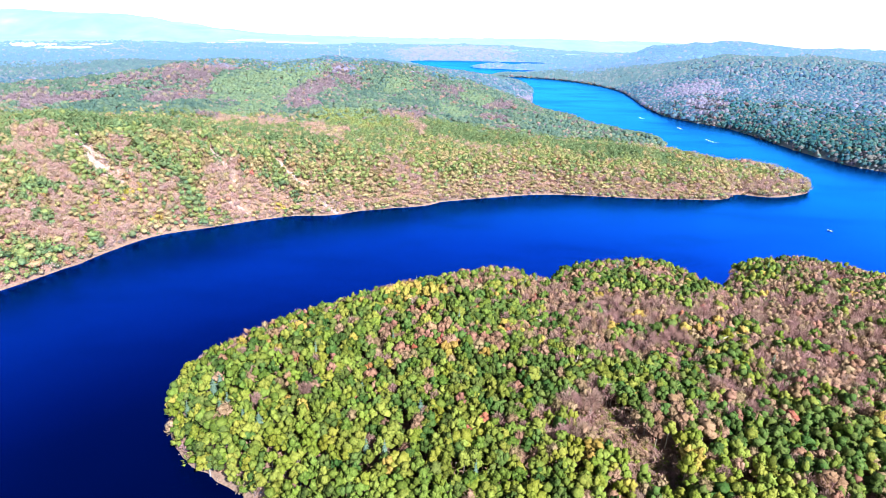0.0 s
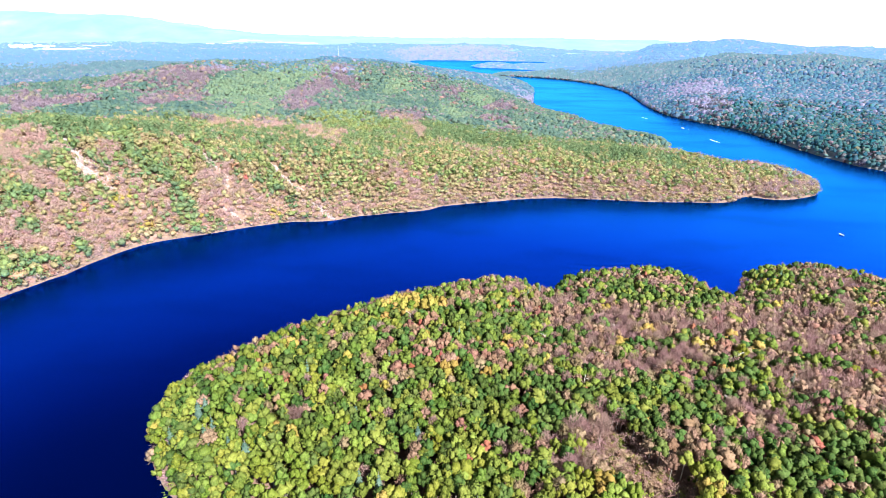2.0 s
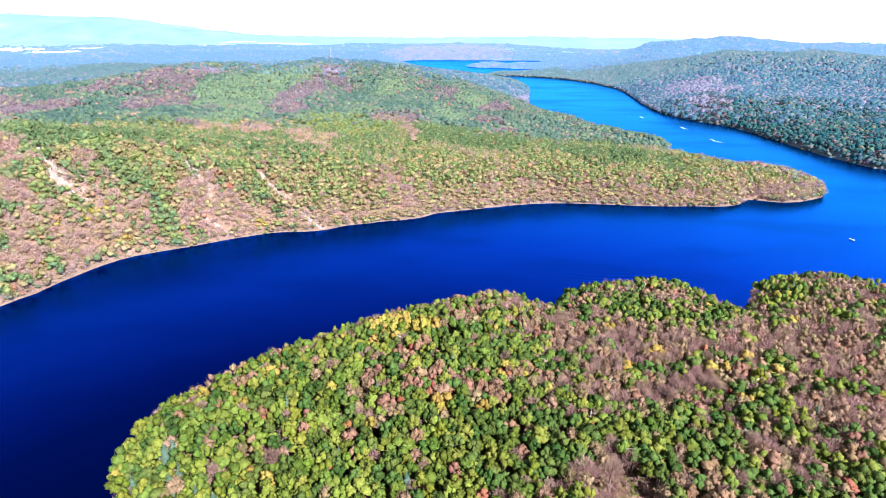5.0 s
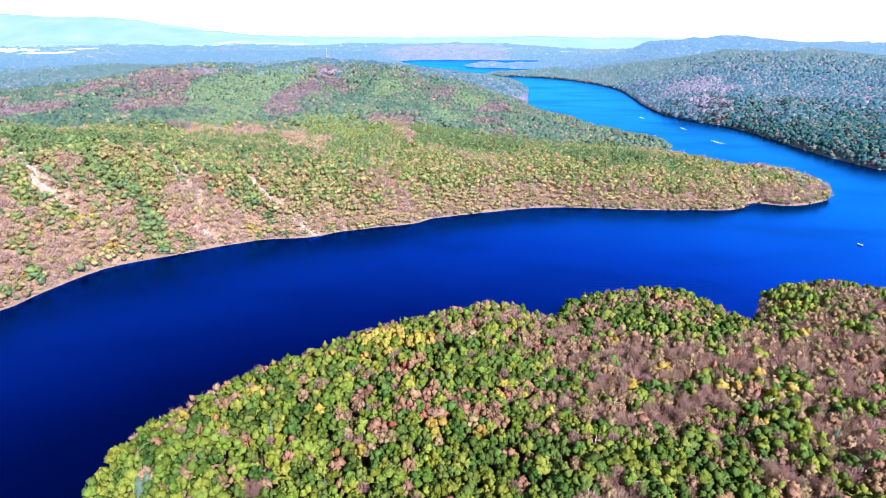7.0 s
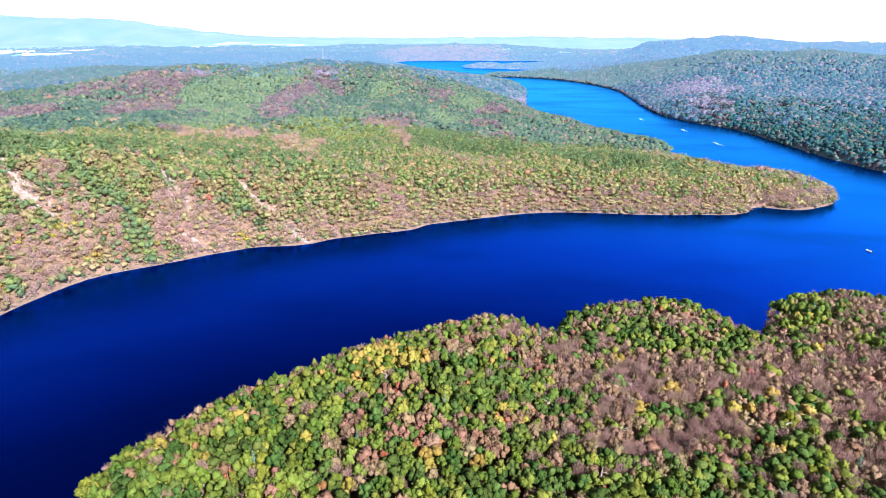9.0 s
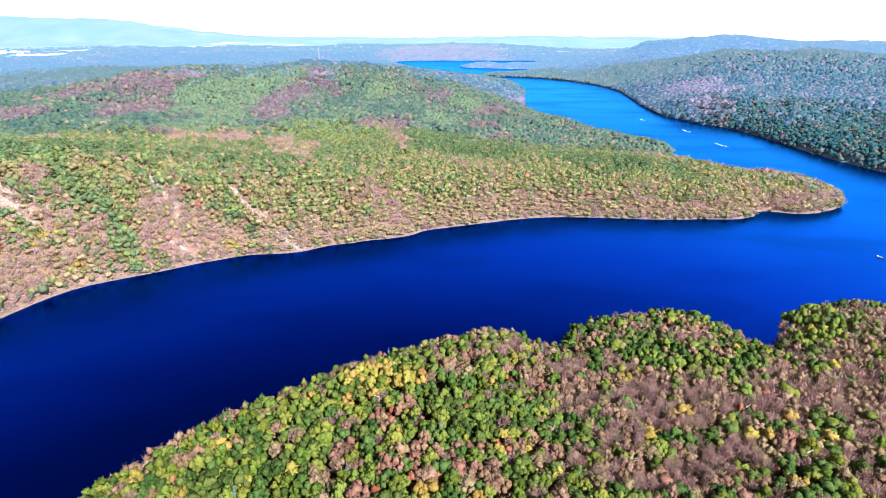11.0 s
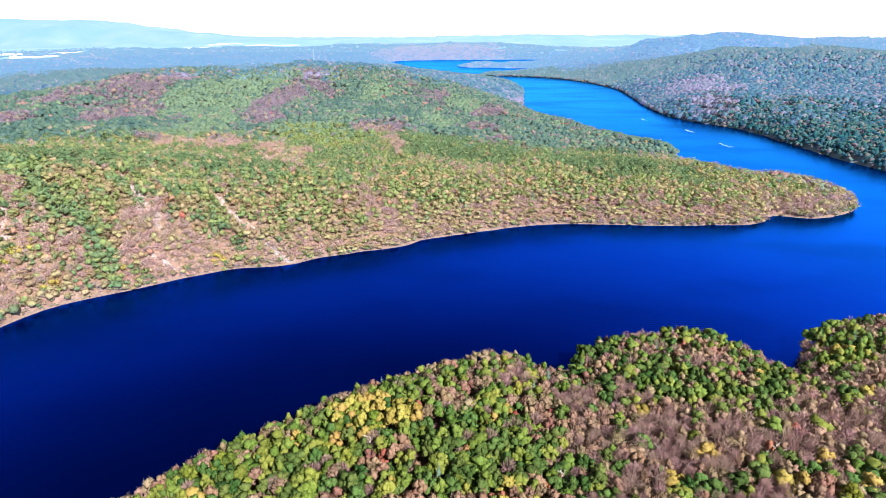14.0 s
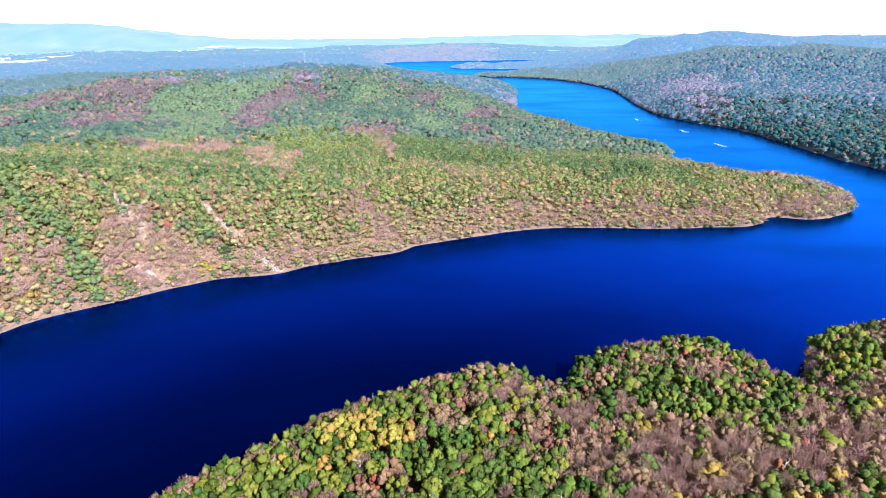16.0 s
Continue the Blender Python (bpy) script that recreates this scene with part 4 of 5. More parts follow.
BLUFF_GREEN = [(-299, 510, 9), (-282, 492, 10), (-268, 479, 9), (-253, 479, 10), (-238, 475, 10), (-226, 466, 9), (-218, 456, 9), (-209, 447, 8), (-206, 439, 5), (-188, 448, 4), (-195, 557, 9), (-174, 524, 8), (-157, 499, 8), (-151, 496, 6),
               (-134, 491, 8), (-122, 482, 6), (-135, 476, 5), (-262, 381, 6), (-289, 348, 9), (-286, 337, 11), (-265, 357, 5), (-277, 354, 5), (-318, 404, 8), (-308, 403, 7), (-292, 380, 6), (-246, 404, 5)]
CREST_GREEN = [(-345, 507, 15), (-324, 515, 15), (-305, 526, 15), (-281, 537, 15), (-261, 557, 15), (-221, 599, 16), (-186, 587, 15), (-149, 582, 18), (-127, 563, 14), (-237, 567, 13), (-377, 495, 16)]
BLUFF_YELLOW = [(-276, 415, 4), (-268, 378, 4), (-299, 433, 6), (-305, 437, 5), (-255, 446, 4), (-240, 425, 4), (-206, 449, 4), (-149, 476, 5), (-149, 488, 4), (-280, 330, 4), (-226, 441, 3), (-264, 437, 4)]
BLUFF_SAND = [(-249, 505, 18), (-229, 492, 17), (-263, 503, 14), (-98, 527, 20), (-75, 521, 20), (-52, 515, 20), (27, 559, 29), (51, 558, 29), (-83, 500, 17), (77, 580, 30), (2, 579, 18), (-304, 451, 18), (-120, 528, 12)]
CLEARINGS = FIELD_SPOTS + [(127, 1004, 17), (112, 1000, 15), (142, 1010, 14)]


def rough_crown(rng, radius, low, high, blades, size, core=(ICO_V, ICO_F), heart=0.66):
    """A loose crown: a small uneven heart of foliage behind a shell of leaf sprays."""
    mid, half = (low + high) / 2, (high - low) / 2
    parts = [lump(rng, *core, (0, 0, mid), (radius * heart, radius * heart, half * heart * 1.15), 0.35)]
    for _ in range(blades // 2):
        w = rng.normal(size=3)
        w /= np.linalg.norm(w)
        w[2] = abs(w[2]) * 1.1 - 0.2
        p = np.array((0, 0, mid)) + w * np.array((radius, radius, half)) * rng.uniform(0.55, 1.02)
        parts.append(tuft(rng, p, w, size * rng.uniform(0.7, 1.3), 2))
    return joined(parts)


def heaped_crown(rng, radius, high, lobes, shape):
    """A far tree: one broad rounded dome of foliage with smaller domes heaped against it."""
    parts = [billow(rng, shape, (0, 0, high * 0.58), radius * 0.82, high * 0.36 / (radius * 0.82), 0.24)]
    for i in range(lobes - 1):
        a, r = 6.283 * (i + rng.uniform(-0.3, 0.3)) / max(1, lobes - 1), radius * rng.uniform(0.5, 0.72)
        parts.append(billow(rng, HOOD, (r * math.cos(a), r * math.sin(a), high * rng.uniform(0.48, 0.8)), radius * rng.uniform(0.36, 0.52), 0.8, 0.24))
    return joined(parts)


def low_cap(rng, radius, high, sides=6, shoulder=False):
    """The rounded top of a distant tree."""
    a = np.arange(sides) * 6.2832 / sides + rng.uniform(0, 1.0)
    r = radius * rng.uniform(0.8, 1.15, sides)
    rings = [np.stack([np.cos(a) * r, np.sin(a) * r, high * rng.uniform(0.05, 0.35, sides)], -1)]
    if shoulder:
        rings.append(np.stack([np.cos(a + 0.3) * r * 0.72, np.sin(a + 0.3) * r * 0.72, high * rng.uniform(0.68, 0.88, sides)], -1))
    last = sides * (len(rings) - 1)
    faces = [(last + k, last + (k + 1) % sides, last + sides) for k in range(sides)]
    if shoulder:
        faces += [f for k in range(sides) for f in ((k, (k + 1) % sides, sides + k), ((k + 1) % sides, sides + (k + 1) % sides, sides + k))]
    return np.vstack(rings + [[(rng.normal() * 0.15 * radius, rng.normal() * 0.15 * radius, high)]]), np.array(faces)


def far_crowns(level, kind, seed):
    out = []
    for j in range(5):
        rng = np.random.default_rng(seed + j)
        if kind == "bare" and level < 2:
            out.append(twig_fan(rng, *((16, 60), (8, 26))[level], 4.1, 0.4, 9.6, (0.25, 0.42)[level]))
        elif kind == "pine":
            out.append(pine_crown(rng, 3.0, 1.0, 13.0, (5, 3, 2, 2)[level], 6))
        elif level == 0:
            out.append(rough_crown(rng, 3.6 * rng.uniform(0.85, 1.15), 0.4, 9.4 * rng.uniform(0.85, 1.2), 23, 1.2, DOME, 0.6))
        elif level == 1:
            out.append(heaped_crown(rng, 3.7 * rng.uniform(0.85, 1.2), 7.6 * rng.uniform(0.85, 1.25), 2, DOME))
        elif level == 2:
            out.append(low_cap(rng, 4.2, 7.4 * rng.uniform(0.85, 1.2), 5, True))
        else:
            out.append(low_cap(rng, 4.4, 7.0 * rng.uniform(0.85, 1.15), 5))
    return out


BLUFF_STANDS = {
    "bare": [(-356, 480, 17), (-333, 466, 13), (-295, 488, 9), (-322, 428, 14), (-307, 422, 10), (-264, 402, 17), (-287, 385, 11), (-288, 368, 11), (-254, 422, 10), (-252, 393, 9), (-203, 459, 12), (-181, 465, 14), (-161, 478, 13), (-193, 491, 10), (-207, 491, 9), (-177, 487, 11), (-222, 724, 16), (-161, 682, 19), (-228, 456, 6), (-240, 452, 10), (-216, 432, 7), (-285, 423, 7), (-274, 379, 8)],
    "tan": [(-308, 477, 12), (-263, 510, 12), (-248, 508, 12), (-231, 504, 10), (-257, 486, 6), (-237, 432, 8), (-180, 514, 10), (-135, 520, 12), (-112, 512, 10), (-222, 492, 8), (-220, 540, 9)],
    "green": [(-245, 478, 10), (-234, 473, 7), (-259, 478, 7), (-290, 501, 9), (-277, 492, 8), (-226, 462, 7), (-215, 456, 8), (-203, 441, 4), (-186, 451, 5), (-264, 380, 7), (-296, 376, 8), (-307, 409, 7), (-276, 397, 6), (-133, 487, 7), (-124, 483, 5), (-363, 514, 14), (-458, 676, 17), (-307, 511, 11)],
    "bright": [(-292, 515, 8), (-300, 433, 9), (-174, 529, 7), (-160, 517, 7), (-149, 505, 7), (-253, 445, 5), (-258, 453, 5), (-244, 409, 5), (-131, 477, 4), (-274, 434, 6)],
    "yellow": [(-276, 413, 4), (-267, 377, 4), (-148, 475, 4), (-264, 429, 4), (-259, 446, 4), (-202, 451, 4), (-241, 430, 4), (-306, 400, 4)],
    "deep": [(-210, 454, 4), (-303, 414, 5), (-325, 446, 4), (-313, 433, 4), (-285, 444, 4), (-275, 457, 4), (-293, 449, 4), (-165, 642, 10), (-211, 592, 9), (-225, 569, 8)],
}


def hillside_shares(x, y, z, d):
    one, n, n2 = np.ones(len(x)), value_noise(x, y, 110, 55, 4), value_noise(x, y, 45, 91, 3)
    bluff = np.clip(1.6 - d / 70, 0, 1) * (y < 760) * (x < 470)
    east = np.clip((x - 470) / 60, 0, 1)
    sx, sy = x + 60 * (value_noise(x, y, 40, 141, 3) - 0.5), y + 100 * (value_noise(x, y, 50, 157, 3) - 0.5)
    tx, ty = x + 12 * (value_noise(x, y, 16, 143, 2) - 0.5), y + 12 * (value_noise(x, y, 16, 159, 2) - 0.5)
    b = np.maximum.reduce([near(sx, sy, HILL_BARE, 1.6), 0.7 * near(sx, sy, RIDGE_BARE, 1.3), near(tx, ty, BLUFF_BARE)])
    br, g = near(sx, sy, HILL_BRIGHT, 1.6), np.maximum(near(sx, sy, HILL_GREEN, 1.5), 0.4 * near(tx, ty, CREST_GREEN))
    bg, by, sand = near(tx, ty, BLUFF_GREEN), near(x, y, BLUFF_YELLOW), near(tx, ty, BLUFF_SAND)
    # growth on the bluff runs in strips down the slope
    strip = value_noise(0.28 * (0.8 * x - 0.58 * y), 0.58 * x + 0.8 * y, 24, 93, 3)
    rich, poor = np.clip(4 * (strip - 0.5), 0, 1) * bluff, np.clip(4 * (0.5 - strip), 0, 1) * bluff
    # a bare pink foot along the waterline
    foot = np.clip(1.4 - d / 22, 0, 1) * bluff * np.clip((x + 170) / 60, 0, 1)
    dry = bluff * np.clip((x + 190) / 70, 0, 1)
    front = 1.0 * (y < 760) * (x < 470)
    shares = np.stack([0.40 * one + 1.3 * np.clip(n - 0.47, 0, 1) + 0.25 * rich + 1.0 * g + 3.2 * bg, 0.10 * one + 0.13 * front + 0.7 * np.clip(n2 - 0.55, 0, 1) + 0.20 * bluff - 0.06 * east + 4.5 * br + 3.0 * bg + 0.3 * rich + 1.4 * sand + 0.5 * dry,
                       0.07 * one + 1.4 * np.clip(0.42 - n, 0, 1) + 0.10 * bluff + 2.0 * b + 0.7 * poor + 0.04 * east + 1.1 * foot, 0.10 * one + 0.12 * front + 0.5 * bluff + 0.5 * b + 0.16 * east + 1.3 * sand + 0.9 * foot + 0.15 * dry, 0.02 * one + 0.14 * bluff + 0.05 * east + 0.12 * b,
                       0.003 * one + 0.012 * bluff + 0.014 * east + 3.0 * by, 0.001 * one + 0.05 * by, 0.02 * one + 0.4 * np.clip(n2 - 0.66, 0, 1) + 0.12 * bg, 0.22 * one - 0.11 * front + 1.2 * np.clip(0.46 - n2, 0, 1) + 0.30 * east + 2.6 * g + 0.4 * bg - 0.18 * bluff])
    leafy = np.array([k in ("green", "bright", "deep") for k in KINDS])[:, None]
    keen = np.maximum(g, bg)
    shares = np.maximum(shares, 0) * np.where(leafy, (1 - 0.85 * b * (1 - keen)) * (1 - 0.85 * foot), 1 - 0.85 * keen * (1 - by))
    fine = {k: near(tx, ty, spots) for k, spots in BLUFF_STANDS.items()}
    shares *= 1 - 0.85 * np.minimum(1, sum(fine.values()))
    for k, f in fine.items():
        shares[KINDS.index(k)] += 2.0 * f
    shares[KINDS.index("bright")] += 0.7 * (fine["green"] + fine["tan"])
    shares[KINDS.index("tan")] += 0.5 * fine["bare"]
    return shares


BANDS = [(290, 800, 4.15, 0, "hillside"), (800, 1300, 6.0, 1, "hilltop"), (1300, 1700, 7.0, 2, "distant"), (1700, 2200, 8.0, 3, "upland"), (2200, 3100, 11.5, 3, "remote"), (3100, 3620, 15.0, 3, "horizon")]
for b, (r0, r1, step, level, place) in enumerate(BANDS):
    x, y, u = jittered(-r1, r1, 60, r1, step, 200 + b)
    r = np.hypot(x, y) * (1 + 0.18 * (value_noise(x, y, 110, 300, 3) - 0.5) + 0.2 * (u[2] - 0.5))
    keep = (r >= r0) & (r < r1) & (np.abs(x) < 0.90 * y + 60) & ~((y < 400) & (x > -200))
    x, y, u = x[keep], y[keep], u[:, keep]
    z, d = land_height(x, y)
    keep = (d > 0.3) & (near(x, y, SCREE) < 0.25 + 0.75 * (u[3] > 0.6)) & (near(x, y, CLEARINGS) < 0.2) & (u[1] > 0.05)
    x, y, z, d, u = x[keep], y[keep], z[keep], d[keep], u[:, keep]
    bluff = np.clip(1.5 - d / 80, 0, 1) * (y < 700) * (x < 330)
    foot = np.clip(1.3 - d / 18, 0, 1) * (y < 760) * (x < 330) * np.clip((x + 230) / 60, 0, 1)
    kind_of = chosen(hillside_shares(x, y, z, d), u[0], 1.5 if level == 0 else 1.25)
    size = (step + 0.3) / 6.1
    broad = 1.26 if level == 0 else 1.1
    wide, tall = (0.78 + 0.4 * u[2]) * broad * size * (1.1 - 0.22 * bluff * np.clip(-x / 120, 0, 1)) * (1 + 0.6 * near(x, y, BLUFF_GREEN)), (0.80 + 0.30 * u[3]) * min(1.3 * size, 1.1) * (1 - 0.15 * bluff) * (1 - 0.5 * foot) * (1 + 0.4 * near(x, y, BLUFF_GREEN))
    for i, k in enumerate(KINDS):
        s = kind_of == i
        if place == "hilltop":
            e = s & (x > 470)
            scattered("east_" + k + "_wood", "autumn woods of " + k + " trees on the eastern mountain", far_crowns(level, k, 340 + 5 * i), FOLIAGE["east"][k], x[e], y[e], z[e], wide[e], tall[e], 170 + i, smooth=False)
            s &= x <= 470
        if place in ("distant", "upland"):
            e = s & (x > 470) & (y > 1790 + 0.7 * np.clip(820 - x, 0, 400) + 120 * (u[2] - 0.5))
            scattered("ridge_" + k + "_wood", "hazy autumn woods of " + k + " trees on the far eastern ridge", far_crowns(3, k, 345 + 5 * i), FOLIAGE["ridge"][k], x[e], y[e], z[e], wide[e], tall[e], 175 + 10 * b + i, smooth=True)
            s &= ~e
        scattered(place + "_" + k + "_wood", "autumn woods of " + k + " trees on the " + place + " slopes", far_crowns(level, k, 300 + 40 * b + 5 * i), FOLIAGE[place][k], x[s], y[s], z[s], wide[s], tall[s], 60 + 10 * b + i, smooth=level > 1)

# Scrub between the trees of the steep bluff.
x, y, u = jittered(-420, 330, 300, 690, 2.9, 260)
z, d = land_height(x, y)
keep = (d > -0.2) & (d < 105) & (near(x, y, SCREE) < 0.6 + 0.4 * (u[3] > 0.75)) & (u[1] > 0.15) & ~((y < 400) & (x > -200))
x, y, z, d, u = x[keep], y[keep], z[keep], d[keep], u[:, keep]
scrub_shares = hillside_shares(x, y, z, d)
scrub_shares[2] += 1.2
scrub_shares[3] += 0.5
kind_of = chosen(scrub_shares, u[0])
for i, k in enumerate(KINDS[:6]):
    s = kind_of == i
    scattered("bluff_" + k + "_scrub", "low " + k + " scrub on the steep lakeside bluff", [rough_crown(np.random.default_rng(500 + 7 * i + j), 3.8, 0.0, 9.0, 10, 1.9, (OCT_V, OCT_F), 0.45) for j in range(5)] if k != "bare" else [twig_fan(np.random.default_rng(500 + j), 4, 16, 4.2, 0.0, 8.0, 0.5) for j in range(5)], FOLIAGE["hillside"][k], x[s], y[s], z[s], (0.30 if k == "bare" else 0.24) + 0.26 * u[2][s], 0.22 + 0.34 * u[3][s], 130 + i, "scrub")

# Undergrowth between the trees of the peninsula.
x, y, u = jittered(-130, 330, 95, 385, 4.4, 270)
z, d = land_height(x, y)
keep = (d > 1.0) & (u[1] > 0.12) & (x < 0.95 * y + 40)
x, y, z, d, u = x[keep], y[keep], z[keep], d[keep], u[:, keep]
under = peninsula_shares(x, y)
under[2] += 0.9
under[3] += 0.5
kind_of = chosen(under, u[0])
for i, k in enumerate(KINDS[:5]):
    s = kind_of == i
    shapes = [rough_crown(np.random.default_rng(560 + 7 * i + j), 4.0, 0.0, 8.0, 18, 1.8, (OCT_V, OCT_F), 0.5) for j in range(4)] if k != "bare" else [slivers(np.random.default_rng(590 + j), 34, 4.0, 0.0, 9.0, 2.6, 0.34) for j in range(4)]
    scattered("under_" + k + "_scrub", "low " + k + " undergrowth and saplings between the trees", shapes, LEAF[k], x[s], y[s], z[s], 0.28 + 0.25 * u[2][s], 0.35 + 0.3 * u[3][s], 150 + i, "scrub")

# Dry brush and tall grass in the clearings of the peninsula.
x, y, u = jittered(50, 125, 120, 190, 1.7, 276)
z, d = land_height(x, y)
keep = (d > 1.0) & (u[1] > 0.1) & (near(x, y, GAPS) > 0.05)
x, y, z, u = x[keep], y[keep], z[keep], u[:, keep]
for i, (k, s) in enumerate((("bare", u[0] < 0.45), ("tan", (u[0] >= 0.45) & (u[0] < 0.85)), ("bright", u[0] >= 0.85))):
    shapes = [twig_fan(np.random.default_rng(800 + 5 * i + j), 14, 50, 4.0, 0.0, 8.0, 0.3) if k != "bright" else rough_crown(np.random.default_rng(800 + 5 * i + j), 3.8, 0.0, 7.0, 14, 1.8, (OCT_V, OCT_F), 0.5) for j in range(4)]
    scattered("clearing_" + k + "_brush", "dry " + k + " brush and grass in a clearing of the wood", shapes, LEAF[k], x[s], y[s], z[s], 0.30 + 0.22 * u[2][s], 0.14 + 0.16 * u[3][s], 230 + i, "brush")

# Woods that close the place round the lake, out of the camera's sight: thick near the peninsula, thin farther off.
REAR = {k: [leafy_crown(np.random.default_rng(850 + 10 * i + j), 4.0, 2.6, 11.0, 5, 22, 1.3) for j in range(4)] if k not in ("bare", "pine") else far_crowns(0, k, 850 + 10 * i) for i, k in enumerate(KINDS)}
x, y, u = jittered(-170, 340, -110, 200, 7.6, 281)
z, d = land_height(x, y)
seen = ((x > -140) & (x < 420) & (y > 60) & (y > 112 - 0.15 * x) & (x < 0.95 * y + 60)) | ((y > 240) & (x < -150))
keep = (d > 1) & ~seen & (u[1] > 0.05)
x, y, z, u = x[keep], y[keep], z[keep], u[:, keep]
kind_of = chosen(peninsula_shares(x, y), u[0])
for i, k in enumerate(KINDS):
    s = kind_of == i
    scattered("rear_" + k + "_wood", "autumn woods of " + k + " trees behind the peninsula", REAR[k], LEAF[k], x[s], y[s], z[s], 0.95 + 0.45 * u[2][s], 0.9 + 0.3 * u[3][s], 180 + i)
x, y, u = jittered(-1500, 1900, -900, 1500, 44.0, 280)
z, d = land_height(x, y)
seen = ((np.abs(x) < 0.90 * y + 60) & (np.hypot(x, y) > 290)) | ((x > -180) & (x < 350) & (y > -120) & (y < 400))
keep = (d > 2) & ~seen & (u[1] > 0.1)
x, y, z, u = x[keep], y[keep], z[keep], u[:, keep]
scattered("outer_wood", "green autumn woods round the lake shore", far_crowns(2, "green", 385), LEAF["green"], x, y, z, 3.4 + 1.2 * u[2], 1.3 + 0.4 * u[3], 190)


def shore_fringe():
    """Low trees and brush that lean out over the waterline all round the lake."""
    rng = np.random.default_rng(290)
    px, py = [], []
    for (ax, ay), (bx, by) in zip(LAKE, np.roll(LAKE, -1, axis=0)):
        ln = math.hypot(bx - ax, by - ay)
        far = math.hypot(ax, ay)
        if ay < 100 or abs(ax) > 0.98 * ay + 120 or far > 2150 or ln > 400:
            continue
        n = max(1, int(ln / (1.9 if far < 900 else 2.8)))
        t = rng.uniform(0, 1, n)
        px.append(ax + (bx - ax) * t + rng.normal(size=n) * 2.2), py.append(ay + (by - ay) * t + rng.normal(size=n) * 2.2)
    x, y = np.concatenate(px), np.concatenate(py)
    z, d = land_height(x, y)
    u = rng.uniform(0, 1, (4, len(x)))
    keep = (d > np.where(y < 400, 0.6, -0.4)) & (d < 6) & (near(x, y, GAPS) < 0.3) & ((value_noise(x, y, 25, 400, 2) > 0.22) | (y < 400))
    x, y, z, d, u = x[keep], y[keep], z[keep], d[keep], u[:, keep]
    home, far, east = y < 400, np.hypot(x, y) > 1300, x > 470
    for where, palette, s in (("peninsula", LEAF, home & (x > -200)), ("bluff", FOLIAGE["hillside"], ~(home & (x > -200)) & ~far & ~east), ("eastern", FOLIAGE["east"], ~home & ~far & east), ("distant", FOLIAGE["hilltop"], far)):
        kind_of = rng.choice(5, len(x), p=(0.05, 0.05, 0.45, 0.15, 0.30) if where == "distant" else (0.18, 0.12, 0.34, 0.28, 0.08))
        size = 1.0 if where in ("eastern", "distant") else 0.7 if where == "bluff" else 0.8
        for i, k in enumerate(KINDS[:5]):
            m = s & (kind_of == i)
            scattered(where + "_" + k + "_fringe", "low " + k + " brush leaning over the " + where + " waterline", far_crowns(0 if where in ("peninsula", "bluff") else 1, k, 640 + 5 * i), palette[k], x[m], y[m], z[m] - (2.2 if where in ("eastern", "distant") else 0.3), size * (0.7 + 0.6 * u[2][m]), size * (0.6 + 0.6 * u[3][m]), 210 + i, "brush")


shore_fringe()


# ---- rocks, boats, mast, fields ----
SHORE_ROCK = plain_material("tan_rock", (0.09, 0.066, 0.054), (0.22, 0.165, 0.135), 0.7, 0.95)
ROCK = plain_material("pale_rock", (0.22, 0.18, 0.175), (0.42, 0.355, 0.345), 0.7, 0.95)


def scree():
    rng = np.random.default_rng(31)
    px, py = [], []
    for (ax, ay), (bx, by) in SCREE_LINES:
        n = int(9 * math.hypot(bx - ax, by - ay))
        t, spread = rng.uniform(0, 1, n), 1.8 * (0.4 + np.abs(np.sin(rng.uniform(0, 1, n) * 9)))
        px.append(ax + (bx - ax) * t + rng.normal(size=n) * spread * 0.5 + 3 * np.sin(t * 7))
        py.append(ay + (by - ay) * t + rng.normal(size=n) * spread * 0.5)
        n = int(4 * math.hypot(bx - ax, by - ay))
        t = rng.uniform(-0.1, 1.1, n)
        px.append(ax + (bx - ax) * t + rng.normal(size=n) * 7.5), py.append(ay + (by - ay) * t + rng.normal(size=n) * 7.5)
    x, y = np.concatenate(px), np.concatenate(py)
    z, d = land_height(x, y)
    k = d > 0.5
    shapes = [lump(np.random.default_rng(900 + j), OCT_V, OCT_F, (0, 0, 0.1), (1.2, 0.9, 0.6), 0.35) for j in range(5)]
    size = rng.uniform(0.25, 0.8, int(k.sum()))
    scattered("scree_rocks", "pale loose scree rocks in streaks down the bluff", shapes, ROCK, x[k], y[k], z[k], size, size, 32, "rocks")


scree()


def shore_stones():
    """Loose stones along the waterline of the bluff and the peninsula."""
    rng = np.random.default_rng(37)
    a, b = LAKE, np.roll(LAKE, -1, axis=0)
    px, py = [], []
    for (ax, ay), (bx, by) in zip(a, b):
        ln = math.hypot(bx - ax, by - ay)
        if ay < 90 or ay > 720 or ax > 480 or ln > 120:
            continue
        n = int(ln * 1.0)
        t = rng.uniform(0, 1, n)
        px.append(ax + (bx - ax) * t + rng.normal(size=n) * 2.5), py.append(ay + (by - ay) * t + rng.normal(size=n) * 2.5)
    x, y = np.concatenate(px), np.concatenate(py)
    z, d = land_height(x, y)
    k = (d > -0.6) & (d < 4)
    shapes = [lump(np.random.default_rng(930 + j), OCT_V, OCT_F, (0, 0, 0.05), (1.2, 0.9, 0.5), 0.35) for j in range(5)]
    size = rng.uniform(0.25, 0.9, int(k.sum()))
    scattered("shore_stones", "tan stones and rubble along the waterline", shapes, SHORE_ROCK, x[k], y[k], z[k], size, size, 38, "rocks")


shore_stones()


